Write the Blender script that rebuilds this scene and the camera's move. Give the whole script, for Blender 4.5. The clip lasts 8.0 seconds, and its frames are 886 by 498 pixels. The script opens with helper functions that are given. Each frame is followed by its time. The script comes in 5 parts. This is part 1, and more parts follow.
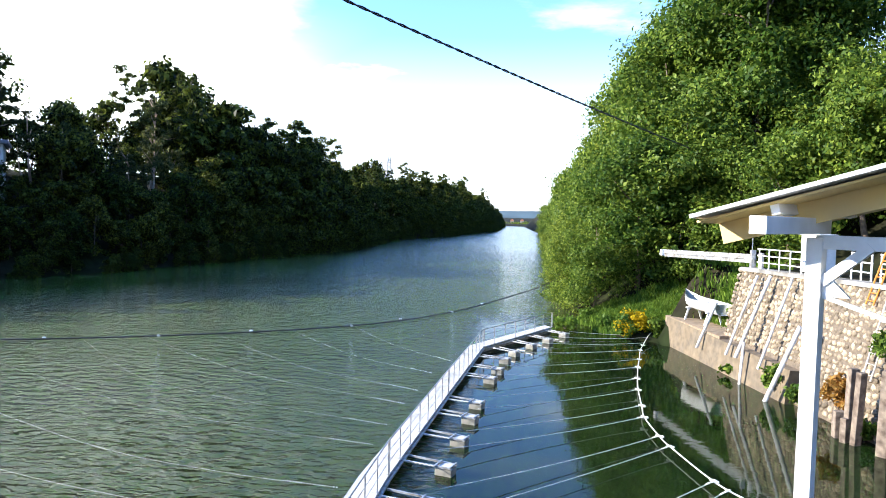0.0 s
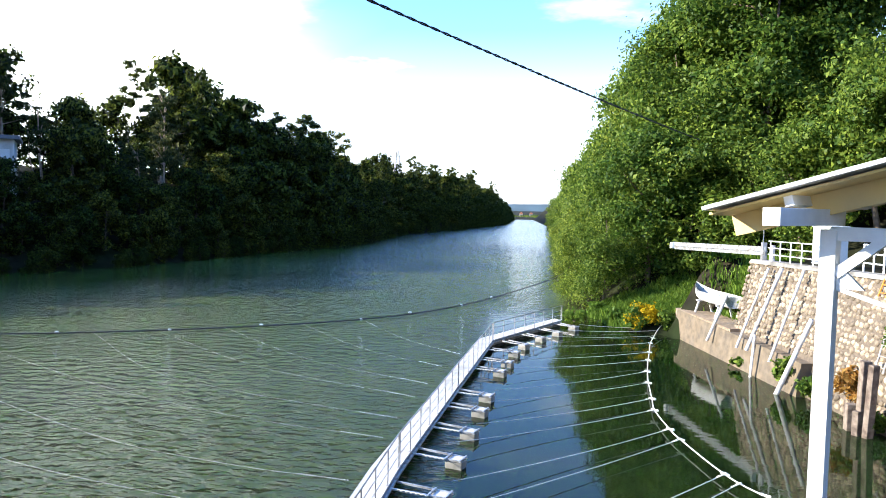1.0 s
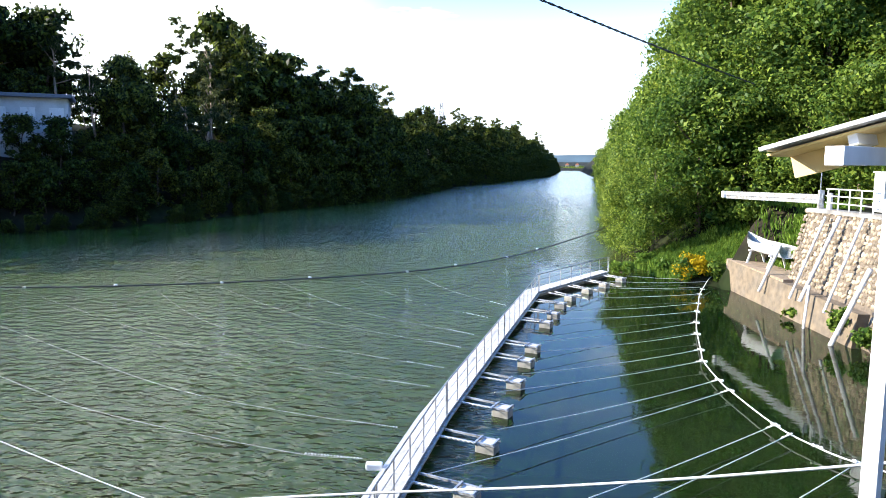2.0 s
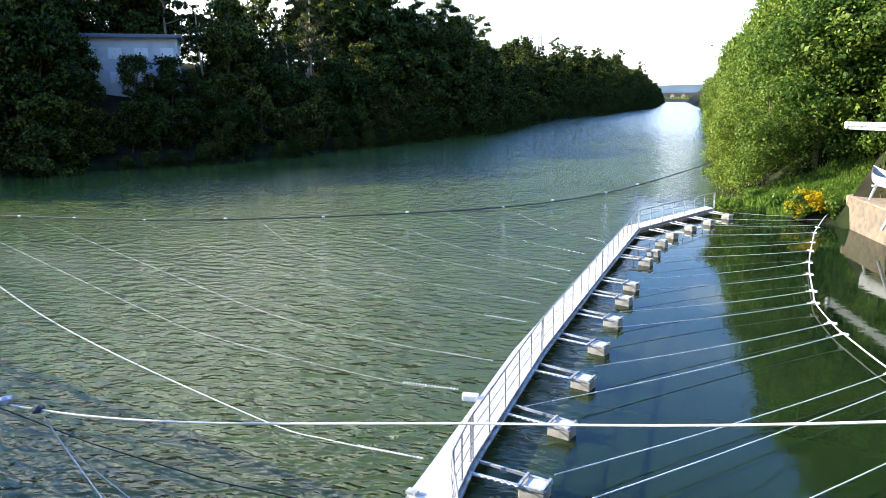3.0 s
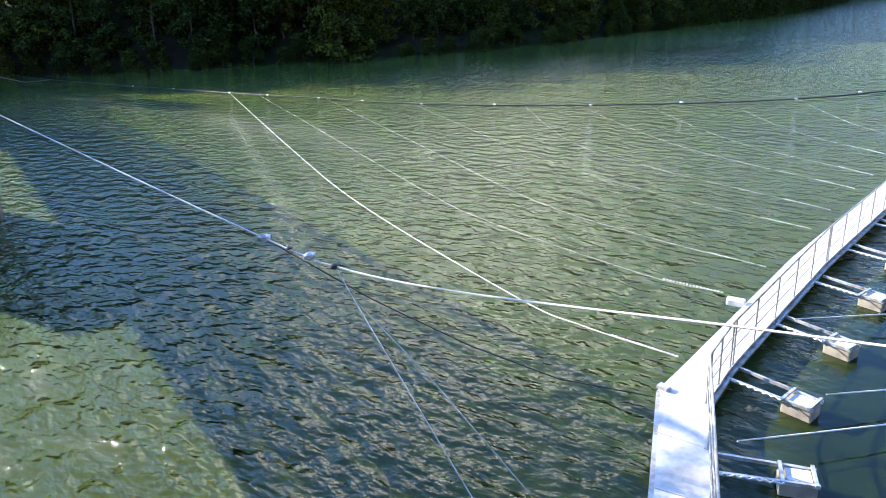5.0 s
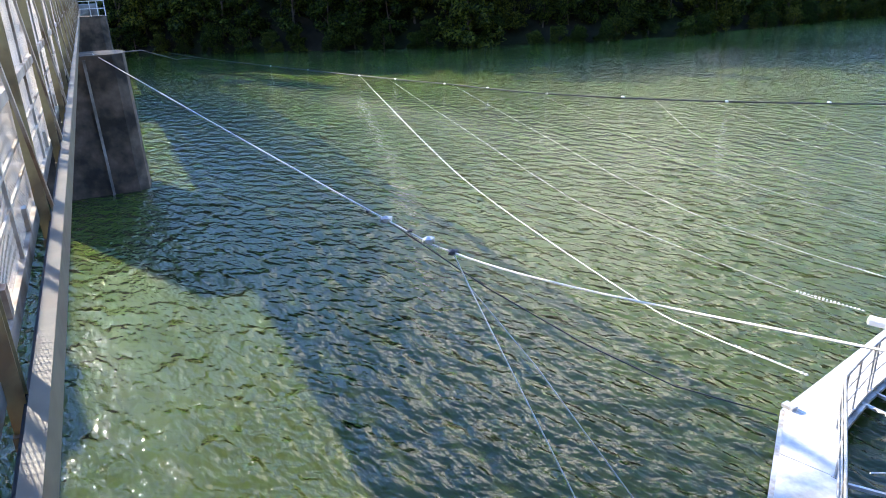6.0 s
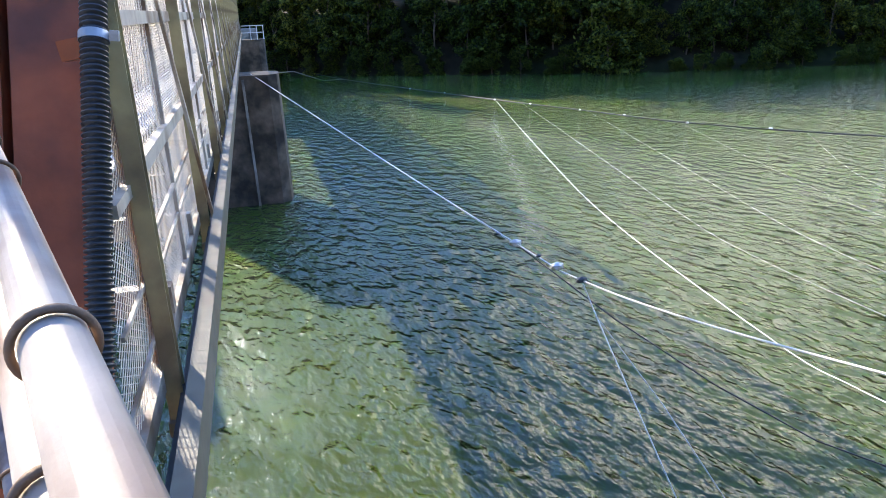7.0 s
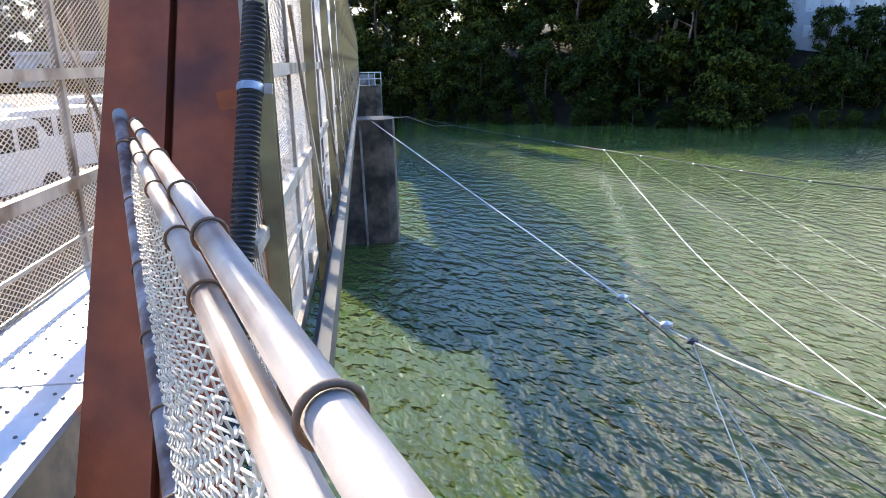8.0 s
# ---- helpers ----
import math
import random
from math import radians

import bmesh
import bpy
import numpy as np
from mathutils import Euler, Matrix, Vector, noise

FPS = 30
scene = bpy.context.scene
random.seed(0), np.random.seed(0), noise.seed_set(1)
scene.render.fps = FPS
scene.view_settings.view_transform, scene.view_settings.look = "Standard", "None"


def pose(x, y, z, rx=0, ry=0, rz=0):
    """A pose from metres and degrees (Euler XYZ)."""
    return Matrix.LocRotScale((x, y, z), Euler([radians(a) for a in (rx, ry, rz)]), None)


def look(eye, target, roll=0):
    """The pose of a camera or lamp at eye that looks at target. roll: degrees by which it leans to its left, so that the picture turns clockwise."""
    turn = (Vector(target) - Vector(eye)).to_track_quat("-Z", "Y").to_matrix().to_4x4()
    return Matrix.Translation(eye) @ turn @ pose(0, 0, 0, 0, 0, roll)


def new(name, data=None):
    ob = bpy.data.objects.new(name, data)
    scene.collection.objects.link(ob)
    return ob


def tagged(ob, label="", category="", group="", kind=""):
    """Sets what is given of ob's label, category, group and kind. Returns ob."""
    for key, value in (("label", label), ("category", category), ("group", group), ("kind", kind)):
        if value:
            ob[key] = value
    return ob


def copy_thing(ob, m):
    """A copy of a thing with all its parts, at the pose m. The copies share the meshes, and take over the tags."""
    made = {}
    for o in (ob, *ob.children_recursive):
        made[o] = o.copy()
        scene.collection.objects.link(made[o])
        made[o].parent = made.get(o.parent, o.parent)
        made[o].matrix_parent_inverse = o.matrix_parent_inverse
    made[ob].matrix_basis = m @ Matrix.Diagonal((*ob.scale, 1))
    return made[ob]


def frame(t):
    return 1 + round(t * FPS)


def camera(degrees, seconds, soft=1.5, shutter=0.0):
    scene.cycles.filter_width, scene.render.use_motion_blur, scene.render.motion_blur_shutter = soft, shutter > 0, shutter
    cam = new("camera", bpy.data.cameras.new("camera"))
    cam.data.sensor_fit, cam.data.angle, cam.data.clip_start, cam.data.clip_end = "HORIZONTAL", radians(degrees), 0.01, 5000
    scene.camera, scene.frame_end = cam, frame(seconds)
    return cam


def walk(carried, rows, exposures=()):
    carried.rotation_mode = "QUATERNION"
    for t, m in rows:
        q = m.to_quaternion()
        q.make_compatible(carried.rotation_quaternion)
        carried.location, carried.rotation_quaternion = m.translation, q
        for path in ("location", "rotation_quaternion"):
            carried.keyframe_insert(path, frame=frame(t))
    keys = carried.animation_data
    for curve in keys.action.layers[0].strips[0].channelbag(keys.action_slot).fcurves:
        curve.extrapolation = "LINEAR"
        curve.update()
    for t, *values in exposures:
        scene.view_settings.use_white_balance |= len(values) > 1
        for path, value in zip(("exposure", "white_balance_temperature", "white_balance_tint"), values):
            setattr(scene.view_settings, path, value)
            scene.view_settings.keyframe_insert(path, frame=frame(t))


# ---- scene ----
# ---------------------------------------------------------------- camera
cam = camera(64.02, 8.0, soft=0.95)
PATH = [
    (0, pose(0.001, -0.000, 8.001, 87.19, -1.47, 6.20)),
    (0.5, pose(0.011, -0.002, 8.021, 87.22, -1.40, 6.47)),
    (1, pose(-0.014, 0.004, 7.998, 86.65, -1.22, 6.91)),
    (1.5, pose(-0.011, 0.025, 7.979, 84.92, -0.97, 8.21)),
    (2.8, pose(-0.070, 0.058, 7.911, 78.74, 0.49, 16.29)),
    (3, pose(-0.072, 0.086, 7.943, 77.58, 0.56, 18.15)),
    (3.5, pose(-0.096, 0.076, 7.920, 75.16, 1.01, 22.50)),
    (4, pose(-0.119, 0.068, 7.900, 72.75, 1.48, 27.13)),
    (4.5, pose(-0.121, 0.056, 7.891, 70.68, 2.22, 32.89)),
    (4.7, pose(-0.128, 0.048, 7.878, 70.07, 2.51, 35.50)),
    (5.8, pose(-0.221, -0.048, 7.912, 68.63, 2.21, 47.15)),
    (6, pose(-0.252, -0.013, 7.894, 68.83, 2.09, 49.07)),
    (6.5, pose(-0.279, -0.021, 7.897, 69.60, 1.91, 54.08)),
    (7, pose(-0.272, -0.092, 7.902, 71.10, 2.15, 59.71)),
    (7.5, pose(-0.303, -0.159, 7.919, 73.05, 1.72, 64.95)),
    (8, pose(-0.304, -0.209, 7.955, 75.00, 1.27, 68.39)),
]
walk(cam, PATH, ((0.0, 1.45, 6300, 9), (1.5, 1.48, 6300, 9), (3.5, 1.82, 6650, 10), (4.7, 1.96, 6850, 11), (6.0, 2.15, 7050, 12), (8.0, 2.2, 7150, 12)))

# ---------------------------------------------------------------- light
SUN_EL, SUN_AZ = radians(21.8), radians(98.0)      # azimuth counted from +y towards -x
to_sun = Vector((-math.sin(SUN_AZ) * math.cos(SUN_EL), math.cos(SUN_AZ) * math.cos(SUN_EL), math.sin(SUN_EL)))
sun = new("sun", bpy.data.lights.new("sun", "SUN"))
sun.data.energy, sun.data.angle, sun.data.color = 5.0, radians(0.53), (1.0, 0.93, 0.82)
sun.matrix_world = look((0, 0, 60), (-to_sun.x, -to_sun.y, 60 - to_sun.z))

world = bpy.data.worlds.new("sky")
scene.world = world
world.use_nodes = True
wn, wl = world.node_tree.nodes, world.node_tree.links
wn.clear()
w_out = wn.new("ShaderNodeOutputWorld")
w_bg = wn.new("ShaderNodeBackground")
w_sky = wn.new("ShaderNodeTexSky")
w_sky.sky_type = "NISHITA"
w_sky.sun_disc = False
w_sky.sun_elevation = SUN_EL
w_sky.sun_rotation = -SUN_AZ
w_sky.air_density, w_sky.dust_density, w_sky.ozone_density = 1.4, 0.0, 6.0
w_co = wn.new("ShaderNodeTexCoord")


def w_node(kind, **props):
    nd = wn.new(kind)
    for key, val in props.items():
        nd.inputs[key].default_value = val
    return nd


def w_math(op, a, b):
    nd = wn.new("ShaderNodeMath")
    nd.operation = op
    nd.use_clamp = True
    for k, v in enumerate((a, b)):
        if isinstance(v, (int, float)):
            nd.inputs[k].default_value = v
        else:
            wl.new(v, nd.inputs[k])
    return nd.outputs["Value"]


def w_step(value, lo, hi):
    nd = wn.new("ShaderNodeMapRange")
    nd.interpolation_type = "SMOOTHSTEP"
    nd.inputs["From Min"].default_value, nd.inputs["From Max"].default_value = lo, hi
    wl.new(value, nd.inputs["Value"])
    return nd.outputs["Result"]


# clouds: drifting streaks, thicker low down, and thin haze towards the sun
w_map = wn.new("ShaderNodeMapping")
w_map.inputs["Scale"].default_value = (1.0, 1.0, 3.4)
w_map.inputs["Location"].default_value = (0.35, 0.2, 0.1)
wl.new(w_co.outputs["Generated"], w_map.inputs["Vector"])
w_noise = w_node("ShaderNodeTexNoise", Scale=2.3, Detail=8.0, Roughness=0.58)
wl.new(w_map.outputs["Vector"], w_noise.inputs["Vector"])
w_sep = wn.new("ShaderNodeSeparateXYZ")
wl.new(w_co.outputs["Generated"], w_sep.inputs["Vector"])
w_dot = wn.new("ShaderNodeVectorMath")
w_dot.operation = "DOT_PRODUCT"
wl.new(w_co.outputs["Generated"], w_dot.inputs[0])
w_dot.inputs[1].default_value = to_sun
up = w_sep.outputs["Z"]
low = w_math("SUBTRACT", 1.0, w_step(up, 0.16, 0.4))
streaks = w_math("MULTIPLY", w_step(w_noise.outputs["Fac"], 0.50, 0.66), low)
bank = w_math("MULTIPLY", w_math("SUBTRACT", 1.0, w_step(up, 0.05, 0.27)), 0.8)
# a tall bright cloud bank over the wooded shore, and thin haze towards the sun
w_bank = wn.new("ShaderNodeVectorMath")
w_bank.operation = "DOT_PRODUCT"
wl.new(w_co.outputs["Generated"], w_bank.inputs[0])
w_bank.inputs[1].default_value = (-math.sin(radians(37)) * math.cos(radians(14)), math.cos(radians(37)) * math.cos(radians(14)), math.sin(radians(14)))
w_ragged = wn.new("ShaderNodeMath")
w_ragged.operation = "MULTIPLY_ADD"
w_ragged.inputs[1].default_value, w_ragged.inputs[2].default_value = 0.1, -0.05
wl.new(w_noise.outputs["Fac"], w_ragged.inputs[0])
w_edge = wn.new("ShaderNodeMath")
wl.new(w_bank.outputs["Value"], w_edge.inputs[0]), wl.new(w_ragged.outputs["Value"], w_edge.inputs[1])
tower = w_step(w_edge.outputs["Value"], 0.925, 0.99)
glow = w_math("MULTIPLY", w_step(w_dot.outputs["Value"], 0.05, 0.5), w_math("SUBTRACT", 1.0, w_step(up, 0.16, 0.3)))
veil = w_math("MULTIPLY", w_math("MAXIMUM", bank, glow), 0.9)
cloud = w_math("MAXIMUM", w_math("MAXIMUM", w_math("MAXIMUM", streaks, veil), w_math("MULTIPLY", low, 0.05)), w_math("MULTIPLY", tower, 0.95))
w_lit = wn.new("ShaderNodeMix")
w_lit.data_type = "RGBA"
w_lit.inputs["A"].default_value, w_lit.inputs["B"].default_value = (5.6, 6.0, 6.4, 1), (16.0, 16.2, 16.2, 1)
wl.new(tower, w_lit.inputs["Factor"])
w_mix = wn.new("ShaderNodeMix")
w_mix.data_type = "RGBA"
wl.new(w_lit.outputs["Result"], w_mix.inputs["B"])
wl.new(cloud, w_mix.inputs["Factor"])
w_clear = wn.new("ShaderNodeVectorMath")
w_clear.operation = "MULTIPLY"
w_clear.inputs[1].default_value = (0.92, 1.04, 1.36)
wl.new(w_sky.outputs["Color"], w_clear.inputs[0])
wl.new(w_clear.outputs["Vector"], w_mix.inputs["A"])
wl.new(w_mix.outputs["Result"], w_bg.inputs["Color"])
w_bg.inputs["Strength"].default_value = 0.14
wl.new(w_bg.outputs["Background"], w_out.inputs["Surface"])


# ---------------------------------------------------------------- materials
def material(name, colour, rough=0.7, metal=0.0, grain=0.0, grain_scale=8.0, dirt=None, dirt_scale=1.5, dirt_range=(0.45, 0.65),
             bump=0.0, bump_scale=20.0, vary=0.0, spec=0.5, random_by="", translucent=0.0):
    """A principled surface with fine grain, larger stains, relief and variation from piece to piece."""
    m = bpy.data.materials.new(name)
    m.use_nodes = True
    n, l = m.node_tree.nodes, m.node_tree.links
    bsdf = n["Principled BSDF"]
    bsdf.inputs["Roughness"].default_value = rough
    bsdf.inputs["Metallic"].default_value = metal
    bsdf.inputs["Specular IOR Level"].default_value = spec
    co = n.new("ShaderNodeTexCoord")
    col = n.new("ShaderNodeRGB")
    col.outputs[0].default_value = (*colour, 1)
    out = col.outputs[0]
    if dirt:
        t = n.new("ShaderNodeTexNoise")
        t.inputs["Scale"].default_value, t.inputs["Detail"].default_value = dirt_scale, 6
        l.new(co.outputs["Object"], t.inputs["Vector"])
        r = n.new("ShaderNodeValToRGB")
        r.color_ramp.elements[0].position, r.color_ramp.elements[1].position = dirt_range
        l.new(t.outputs["Fac"], r.inputs["Fac"])
        x = n.new("ShaderNodeMix")
        x.data_type = "RGBA"
        x.inputs["B"].default_value = (*dirt, 1)
        l.new(r.outputs["Color"], x.inputs["Factor"])
        l.new(out, x.inputs["A"])
        out = x.outputs["Result"]
    if grain or vary:
        h = n.new("ShaderNodeHueSaturation")
        l.new(out, h.inputs["Color"])
        value = None
        if grain:
            t = n.new("ShaderNodeTexNoise")
            t.inputs["Scale"].default_value, t.inputs["Detail"].default_value = grain_scale, 8
            l.new(co.outputs["Object"], t.inputs["Vector"])
            g = n.new("ShaderNodeMapRange")
            g.inputs["From Min"].default_value, g.inputs["From Max"].default_value = 0.3, 0.7
            g.inputs["To Min"].default_value, g.inputs["To Max"].default_value = 1 - grain, 1 + grain
            l.new(t.outputs["Fac"], g.inputs["Value"])
            value = g.outputs["Result"]
        if vary:
            if random_by == "island":
                ri = n.new("ShaderNodeNewGeometry").outputs["Random Per Island"]
            else:
                ri = n.new("ShaderNodeObjectInfo").outputs["Random"]
            g = n.new("ShaderNodeMapRange")
            g.inputs["To Min"].default_value, g.inputs["To Max"].default_value = 1 - vary, 1 + vary
            l.new(ri, g.inputs["Value"])
            if value is None:
                value = g.outputs["Result"]
            else:
                q = n.new("ShaderNodeMath")
                q.operation = "MULTIPLY"
                l.new(value, q.inputs[0]), l.new(g.outputs["Result"], q.inputs[1])
                value = q.outputs["Value"]
        l.new(value, h.inputs["Value"])
        out = h.outputs["Color"]
    l.new(out, bsdf.inputs["Base Color"])
    if bump:
        t = n.new("ShaderNodeTexNoise")
        t.inputs["Scale"].default_value, t.inputs["Detail"].default_value = bump_scale, 6
        l.new(co.outputs["Object"], t.inputs["Vector"])
        b = n.new("ShaderNodeBump")
        b.inputs["Strength"].default_value, b.inputs["Distance"].default_value = bump, 0.02
        l.new(t.outputs["Fac"], b.inputs["Height"])
        l.new(b.outputs["Normal"], bsdf.inputs["Normal"])
    if translucent:
        tr = n.new("ShaderNodeBsdfTranslucent")
        l.new(out, tr.inputs["Color"])
        mx = n.new("ShaderNodeMixShader")
        mx.inputs["Fac"].default_value = translucent
        l.new(bsdf.outputs["BSDF"], mx.inputs[1])
        l.new(tr.outputs["BSDF"], mx.inputs[2])
        l.new(mx.outputs["Shader"], n["Material Output"].inputs["Surface"])
    return m


def leaf_material(name, dark, light, hue_shift=0.02):
    """Leaves: colour varies from leaf to leaf, in patches, and from tree to tree; light shines through."""
    m = bpy.data.materials.new(name)
    m.use_nodes = True
    n, l = m.node_tree.nodes, m.node_tree.links
    bsdf = n["Principled BSDF"]
    bsdf.inputs["Roughness"].default_value = 0.5
    bsdf.inputs["Specular IOR Level"].default_value = 0.15
    geo, info = n.new("ShaderNodeNewGeometry"), n.new("ShaderNodeObjectInfo")
    mix = n.new("ShaderNodeMix")
    mix.data_type = "RGBA"
    mix.inputs["A"].default_value, mix.inputs["B"].default_value = (*dark, 1), (*light, 1)
    few = n.new("ShaderNodeMath")
    few.operation = "POWER"
    few.inputs[1].default_value = 2.0
    l.new(geo.outputs["Random Per Island"], few.inputs[0])
    l.new(few.outputs["Value"], mix.inputs["Factor"])
    hue = n.new("ShaderNodeHueSaturation")
    r1 = n.new("ShaderNodeMapRange")
    r1.inputs["To Min"].default_value, r1.inputs["To Max"].default_value = 0.5 - hue_shift, 0.5 + hue_shift
    r2 = n.new("ShaderNodeMapRange")
    r2.inputs["To Min"].default_value, r2.inputs["To Max"].default_value = 1.35, 0.65
    l.new(info.outputs["Random"], r1.inputs["Value"]), l.new(info.outputs["Random"], r2.inputs["Value"])
    l.new(r1.outputs["Result"], hue.inputs["Hue"]), l.new(r2.outputs["Result"], hue.inputs["Value"])
    l.new(mix.outputs["Result"], hue.inputs["Color"])
    l.new(hue.outputs["Color"], bsdf.inputs["Base Color"])
    tr = n.new("ShaderNodeBsdfTranslucent")
    l.new(hue.outputs["Color"], tr.inputs["Color"])
    mx = n.new("ShaderNodeMixShader")
    mx.inputs["Fac"].default_value = 0.45
    l.new(bsdf.outputs["BSDF"], mx.inputs[1]), l.new(tr.outputs["BSDF"], mx.inputs[2])
    l.new(mx.outputs["Shader"], n["Material Output"].inputs["Surface"])
    return m


def water_material():
    m = bpy.data.materials.new("lake_water")
    m.use_nodes = True
    n, l = m.node_tree.nodes, m.node_tree.links
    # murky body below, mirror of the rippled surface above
    bsdf = n["Principled BSDF"]
    bsdf.inputs["Roughness"].default_value = 1.0
    bsdf.inputs["Specular IOR Level"].default_value = 0.0
    gloss = n.new("ShaderNodeBsdfGlossy")
    fres = n.new("ShaderNodeFresnel")
    fres.inputs["IOR"].default_value = 1.34
    both = n.new("ShaderNodeMixShader")
    l.new(fres.outputs["Fac"], both.inputs["Fac"])
    l.new(bsdf.outputs["BSDF"], both.inputs[1]), l.new(gloss.outputs["BSDF"], both.inputs[2])
    l.new(both.outputs["Shader"], n["Material Output"].inputs["Surface"])
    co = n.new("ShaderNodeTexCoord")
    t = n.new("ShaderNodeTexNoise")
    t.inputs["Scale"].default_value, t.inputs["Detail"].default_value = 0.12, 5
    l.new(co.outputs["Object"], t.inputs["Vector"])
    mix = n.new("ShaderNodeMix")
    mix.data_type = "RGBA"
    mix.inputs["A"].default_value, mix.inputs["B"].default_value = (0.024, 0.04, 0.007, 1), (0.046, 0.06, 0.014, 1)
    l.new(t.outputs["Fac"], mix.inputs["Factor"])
    bsdf.inputs["Subsurface Weight"].default_value = 1.0
    bsdf.inputs["Subsurface Radius"].default_value = (0.35, 0.6, 0.25)
    bsdf.inputs["Subsurface Scale"].default_value = 1.0
    # wind ripples, calm in the lee between the pontoon and the wall
    mp = n.new("ShaderNodeMapping")
    mp.inputs["Rotation"].default_value = (0, 0, radians(25))
    mp.inputs["Scale"].default_value = (0.8, 1.5, 1.0)
    l.new(co.outputs["Object"], mp.inputs["Vector"])
    w1, w2 = n.new("ShaderNodeTexNoise"), n.new("ShaderNodeTexNoise")
    w1.inputs["Scale"].default_value, w1.inputs["Detail"].default_value, w1.inputs["Distortion"].default_value = 1.4, 2.4, 0.15
    w2.inputs["Scale"].default_value, w2.inputs["Detail"].default_value = 4.5, 3
    l.new(mp.outputs["Vector"], w1.inputs["Vector"]), l.new(mp.outputs["Vector"], w2.inputs["Vector"])
    add = n.new("ShaderNodeMath")
    add.operation = "MULTIPLY_ADD"
    add.inputs[1].default_value = 0.2
    l.new(w2.outputs["Fac"], add.inputs[0]), l.new(w1.outputs["Fac"], add.inputs[2])
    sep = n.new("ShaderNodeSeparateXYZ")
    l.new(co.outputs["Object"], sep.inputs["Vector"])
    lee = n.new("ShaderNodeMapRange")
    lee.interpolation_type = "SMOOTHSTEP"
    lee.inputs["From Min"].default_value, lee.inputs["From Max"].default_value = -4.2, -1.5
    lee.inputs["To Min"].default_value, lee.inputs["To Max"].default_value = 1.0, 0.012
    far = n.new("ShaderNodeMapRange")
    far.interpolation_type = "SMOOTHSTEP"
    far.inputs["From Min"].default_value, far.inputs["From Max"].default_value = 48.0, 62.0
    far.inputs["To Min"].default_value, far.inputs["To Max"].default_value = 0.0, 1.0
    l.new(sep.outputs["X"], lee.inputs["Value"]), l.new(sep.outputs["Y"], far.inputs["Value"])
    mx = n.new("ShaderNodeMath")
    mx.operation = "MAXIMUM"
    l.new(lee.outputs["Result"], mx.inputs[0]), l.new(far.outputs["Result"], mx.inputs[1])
    # the lee's darker look is put into the body colour as well
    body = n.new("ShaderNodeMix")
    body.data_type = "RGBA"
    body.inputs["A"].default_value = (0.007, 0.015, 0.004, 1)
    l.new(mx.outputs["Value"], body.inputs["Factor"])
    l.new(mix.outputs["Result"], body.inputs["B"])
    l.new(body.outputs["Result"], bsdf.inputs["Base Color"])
    # unresolved ripples far up the reach
    rgh = n.new("ShaderNodeMapRange")
    rgh.inputs["From Min"].default_value, rgh.inputs["From Max"].default_value = 60.0, 200.0
    rgh.inputs["To Min"].default_value, rgh.inputs["To Max"].default_value = 0.03, 0.16
    l.new(sep.outputs["Y"], rgh.inputs["Value"])
    l.new(rgh.outputs["Result"], gloss.inputs["Roughness"])
    bump = n.new("ShaderNodeBump")
    bump.inputs["Distance"].default_value = 0.29
    # sheltered water under the wooded bank
    def shore(op, a_, b_):
        nd = n.new("ShaderNodeMath")
        nd.operation = op
        for k_, v_ in enumerate((a_, b_)):
            if isinstance(v_, (int, float)):
                nd.inputs[k_].default_value = v_
            else:
                l.new(v_, nd.inputs[k_])
        return nd.outputs["Value"]

    off_bank = shore("MAXIMUM", shore("MULTIPLY", shore("ADD", shore("SUBTRACT", sep.outputs["X"], sep.outputs["Y"]), 128.0), 0.71), shore("SUBTRACT", sep.outputs["Y"], 60.0))
    shelter = n.new("ShaderNodeMapRange")
    shelter.interpolation_type = "SMOOTHSTEP"
    shelter.inputs["From Min"].default_value, shelter.inputs["From Max"].default_value = 2.0, 30.0
    shelter.inputs["To Min"].default_value, shelter.inputs["To Max"].default_value = 0.22, 1.0
    l.new(off_bank, shelter.inputs["Value"])
    calm = n.new("ShaderNodeMapRange")
    calm.inputs["From Min"].default_value, calm.inputs["From Max"].default_value = 45.0, 170.0
    calm.inputs["To Min"].default_value, calm.inputs["To Max"].default_value = 1.0, 0.3
    l.new(sep.outputs["Y"], calm.inputs["Value"])
    force = n.new("ShaderNodeMath")
    force.operation = "MULTIPLY"
    l.new(mx.outputs["Value"], force.inputs[0]), l.new(calm.outputs["Result"], force.inputs[1])
    l.new(shore("MULTIPLY", force.outputs["Value"], shelter.outputs["Result"]), bump.inputs["Strength"])
    l.new(add.outputs["Value"], bump.inputs["Height"])
    l.new(bump.outputs["Normal"], gloss.inputs["Normal"]), l.new(bump.outputs["Normal"], fres.inputs["Normal"])
    return m


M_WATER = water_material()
M_EARTH = material("earth", (0.024, 0.02, 0.012), 0.95, spec=0.1, grain=0.4, grain_scale=0.8, dirt=(0.014, 0.02, 0.006), dirt_scale=0.12, bump=0.4, bump_scale=3)
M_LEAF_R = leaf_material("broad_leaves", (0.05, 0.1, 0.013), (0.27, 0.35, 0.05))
# left-bank leaves: the bank's shade is put into their darker colour
M_LEAF_L = leaf_material("shade_toned_leaves", (0.007, 0.015, 0.003), (0.2, 0.24, 0.035), 0.035)
M_NEEDLE = leaf_material("pine_needles", (0.016, 0.03, 0.009), (0.15, 0.17, 0.05), 0.03)
M_BARK = material("bark", (0.12, 0.085, 0.06), 0.9, grain=0.35, grain_scale=6, bump=0.5, bump_scale=12)
